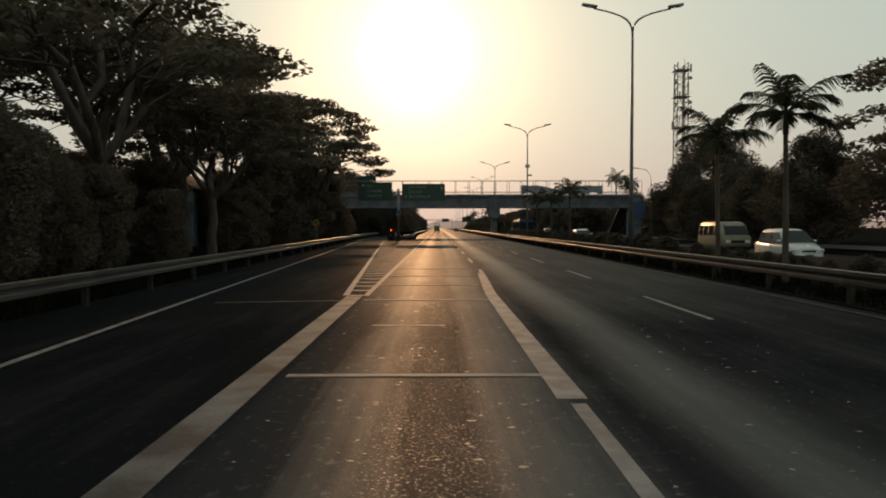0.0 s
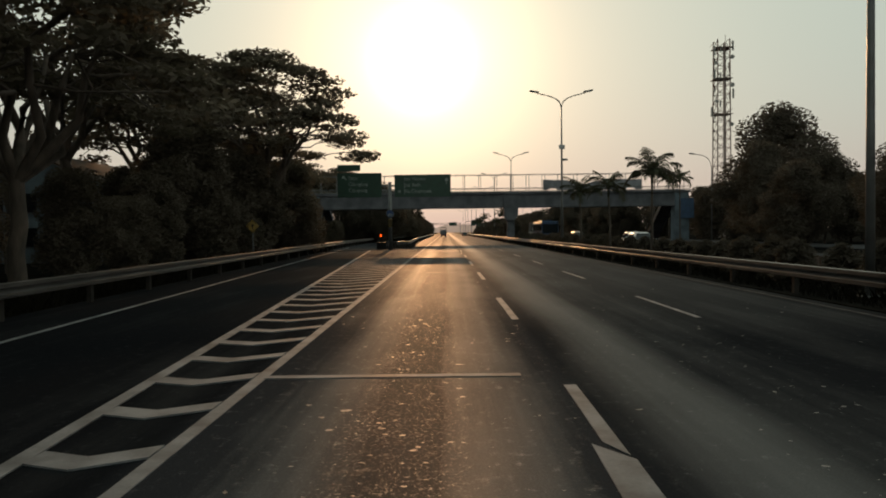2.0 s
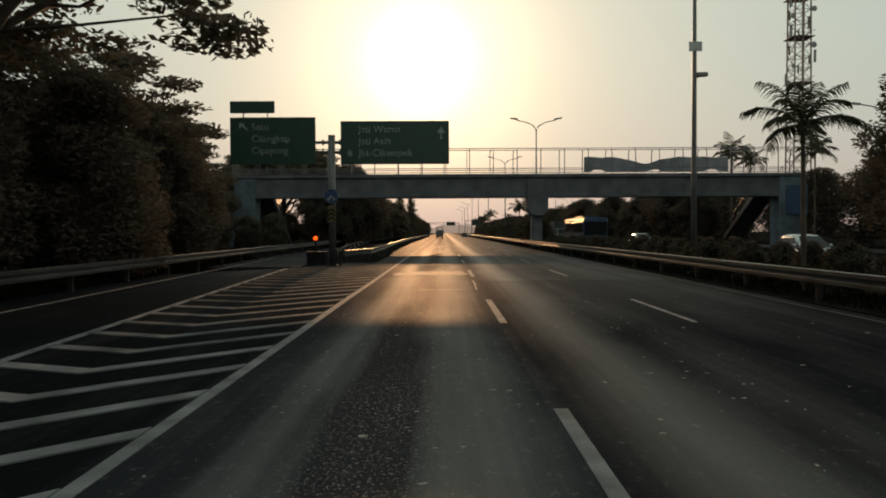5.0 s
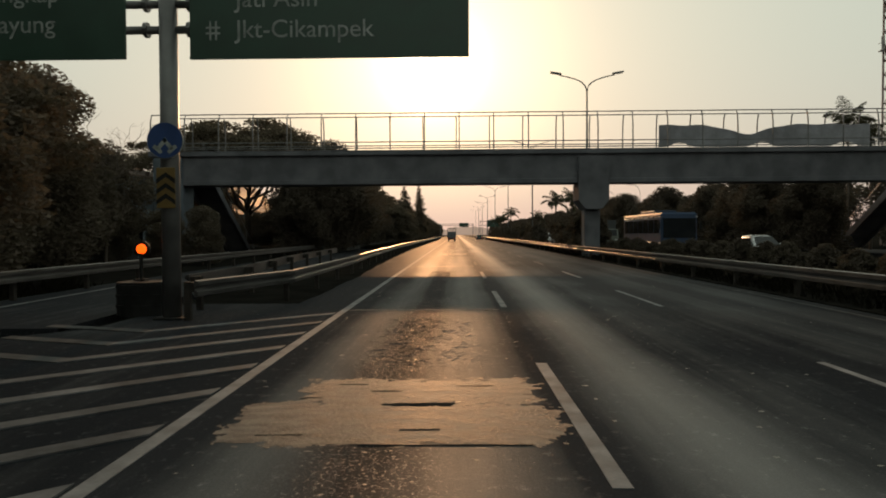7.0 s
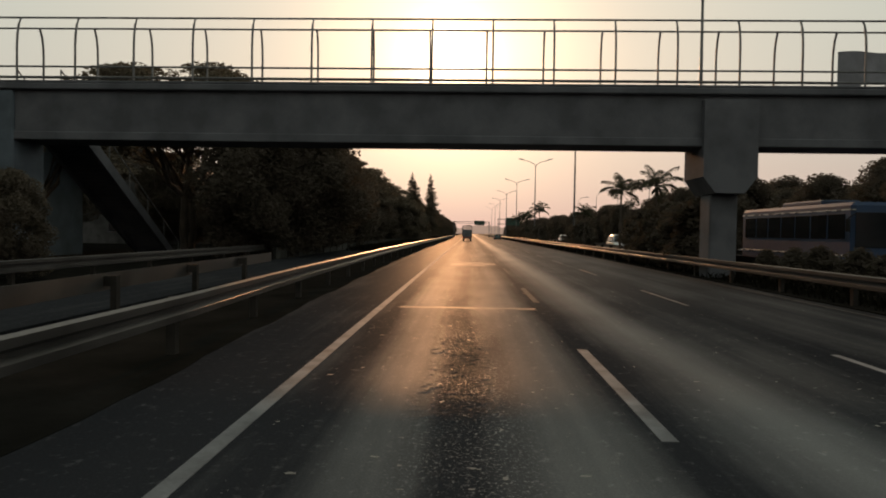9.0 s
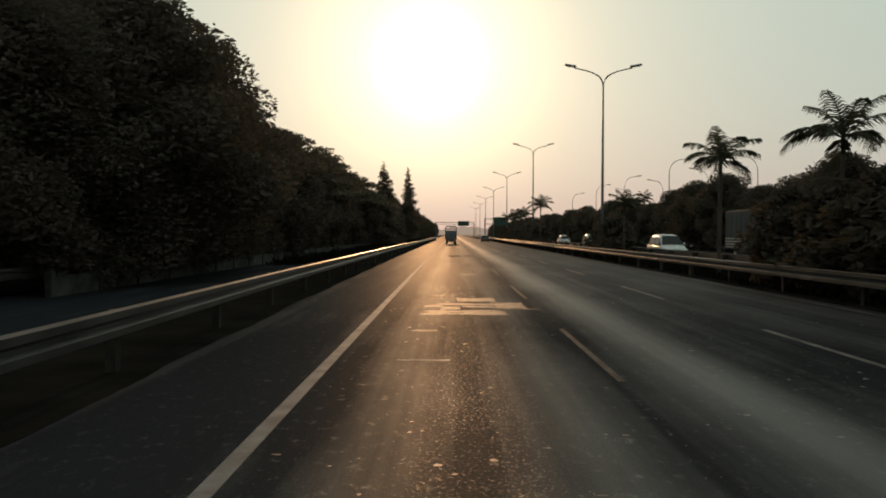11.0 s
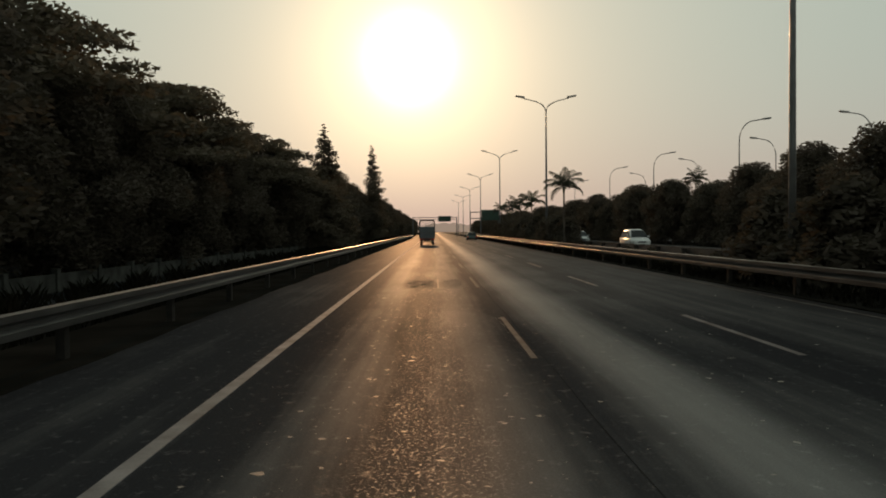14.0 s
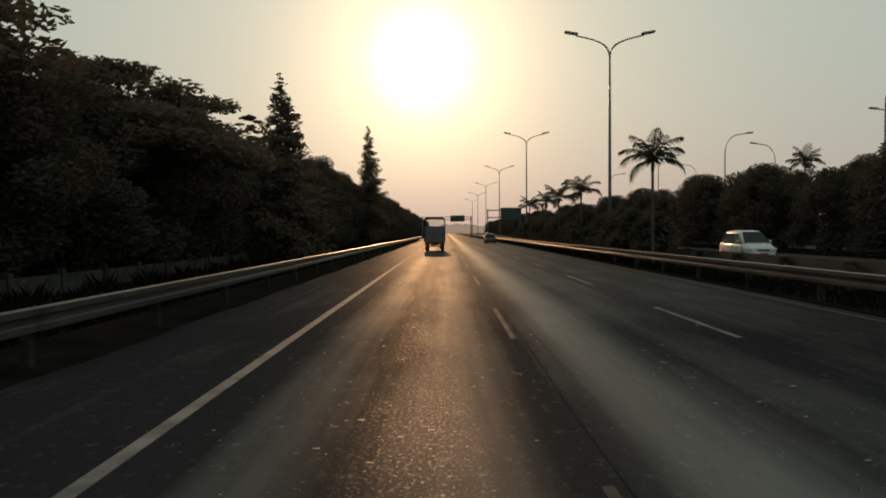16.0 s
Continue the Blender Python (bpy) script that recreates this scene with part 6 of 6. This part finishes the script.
# fence in the darkened concrete, shrub shade painted into it
fence = thing("concrete_fence", "low dark grey concrete panel fence under the roadside trees", "fence", at=(-8.9, 146, -0.16))
for i in range(31):
    part("post", box(-0.1, 0.1, i * 2.6 - 0.1, i * 2.6 + 0.1, 0, 0.85, 0.015), FENCESHADE, fence)
    part("panel", box(-0.04, 0.04, i * 2.6 + 0.1, i * 2.6 + 2.5, 0.1, 0.7, 0.01), FENCESHADE, fence, "dark grey concrete panel")


def grass(label, border, width, y0, y1, count, seed, z, tall=0.28):
    """Tufts of dry grass and weeds, far too many blades to count."""
    rng = np.random.default_rng(seed)
    y = y0 + (y1 - y0) * rng.random(count)
    x = np.array([border(v) for v in y]) + width * rng.random(count)
    h = tall * (0.35 + 0.8 * rng.random(count)) * (0.6 + 0.6 * np.sin(y * 0.9 + x * 2) ** 2)
    a = 2 * math.pi * rng.random(count)
    bend = h * 0.5
    w = 0.012 + 0.012 * rng.random(count)
    px, py = -np.sin(a) * w, np.cos(a) * w
    zz = np.full(count, z)
    p = np.stack([np.stack([x - px, y - py, zz], 1), np.stack([x + px, y + py, zz], 1), np.stack([x + np.cos(a) * bend * 0.4 + px * 0.7, y + np.sin(a) * bend * 0.4 + py * 0.7, z + h * 0.65], 1), np.stack([x + np.cos(a) * bend, y + np.sin(a) * bend, z + h], 1)], 1).reshape(-1, 3)
    ob = raw("grass", p.tolist(), np.arange(count * 4).reshape(-1, 4).tolist(), DRYGRASS)
    return tagged(ob, label, "grass", kind="stuff")


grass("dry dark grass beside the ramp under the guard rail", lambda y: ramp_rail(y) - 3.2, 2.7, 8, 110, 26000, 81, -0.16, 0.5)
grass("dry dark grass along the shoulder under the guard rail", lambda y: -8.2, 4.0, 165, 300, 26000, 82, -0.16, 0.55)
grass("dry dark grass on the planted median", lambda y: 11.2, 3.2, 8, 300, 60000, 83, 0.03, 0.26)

# hazy wooded distance at the end of the road, its haze painted as emission
rng1 = np.random.default_rng(91)
HAZE = glowing("far_woods_haze_glow", (0.30, 0.225, 0.165), 1.0)
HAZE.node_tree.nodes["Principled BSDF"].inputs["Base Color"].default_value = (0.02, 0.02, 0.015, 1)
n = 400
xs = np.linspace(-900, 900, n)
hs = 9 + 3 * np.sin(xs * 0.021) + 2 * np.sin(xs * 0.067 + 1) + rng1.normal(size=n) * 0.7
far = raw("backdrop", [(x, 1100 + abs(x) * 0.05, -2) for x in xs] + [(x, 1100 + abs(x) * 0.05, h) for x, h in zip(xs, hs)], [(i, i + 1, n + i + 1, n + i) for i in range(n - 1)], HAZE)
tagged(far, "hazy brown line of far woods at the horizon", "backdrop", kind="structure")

# open joint between the two lanes where the dashes have worn away
seam = raw("road_joint", [(3.70 + 0.012 * math.sin(i * 0.7), 150 + i * 0.6, 0.004) for i in range(100)] + [(3.708 + 0.012 * math.sin(i * 0.7 + 0.15), 150 + i * 0.6, 0.004) for i in range(100)], [(i, 100 + i, 101 + i, i + 1) for i in range(99)], TAR)
tagged(seam, "dark open joint between two asphalt lanes", "road joint", kind="structure")

# wire mesh across the end of the footbridge
mesh_end = thing("wire_mesh_panel", "grey wire mesh panel closing the end of the footbridge", "mesh panel", at=(BX0 + 0.18, 0, DECK + 0.1))
for i in range(13):
    y = BY0 + 0.12 + (BY1 - BY0 - 0.24) * i / 12
    part("wire", tube([(0, y, 0.0), (0, y, 1.95)], 0.009, 4), POLE, mesh_end)
for k in range(13):
    part("wire", tube([(0.02, BY0 + 0.1, 0.05 + k * 0.155), (0.02, BY1 - 0.1, 0.05 + k * 0.155)], 0.009, 4), POLE, mesh_end)
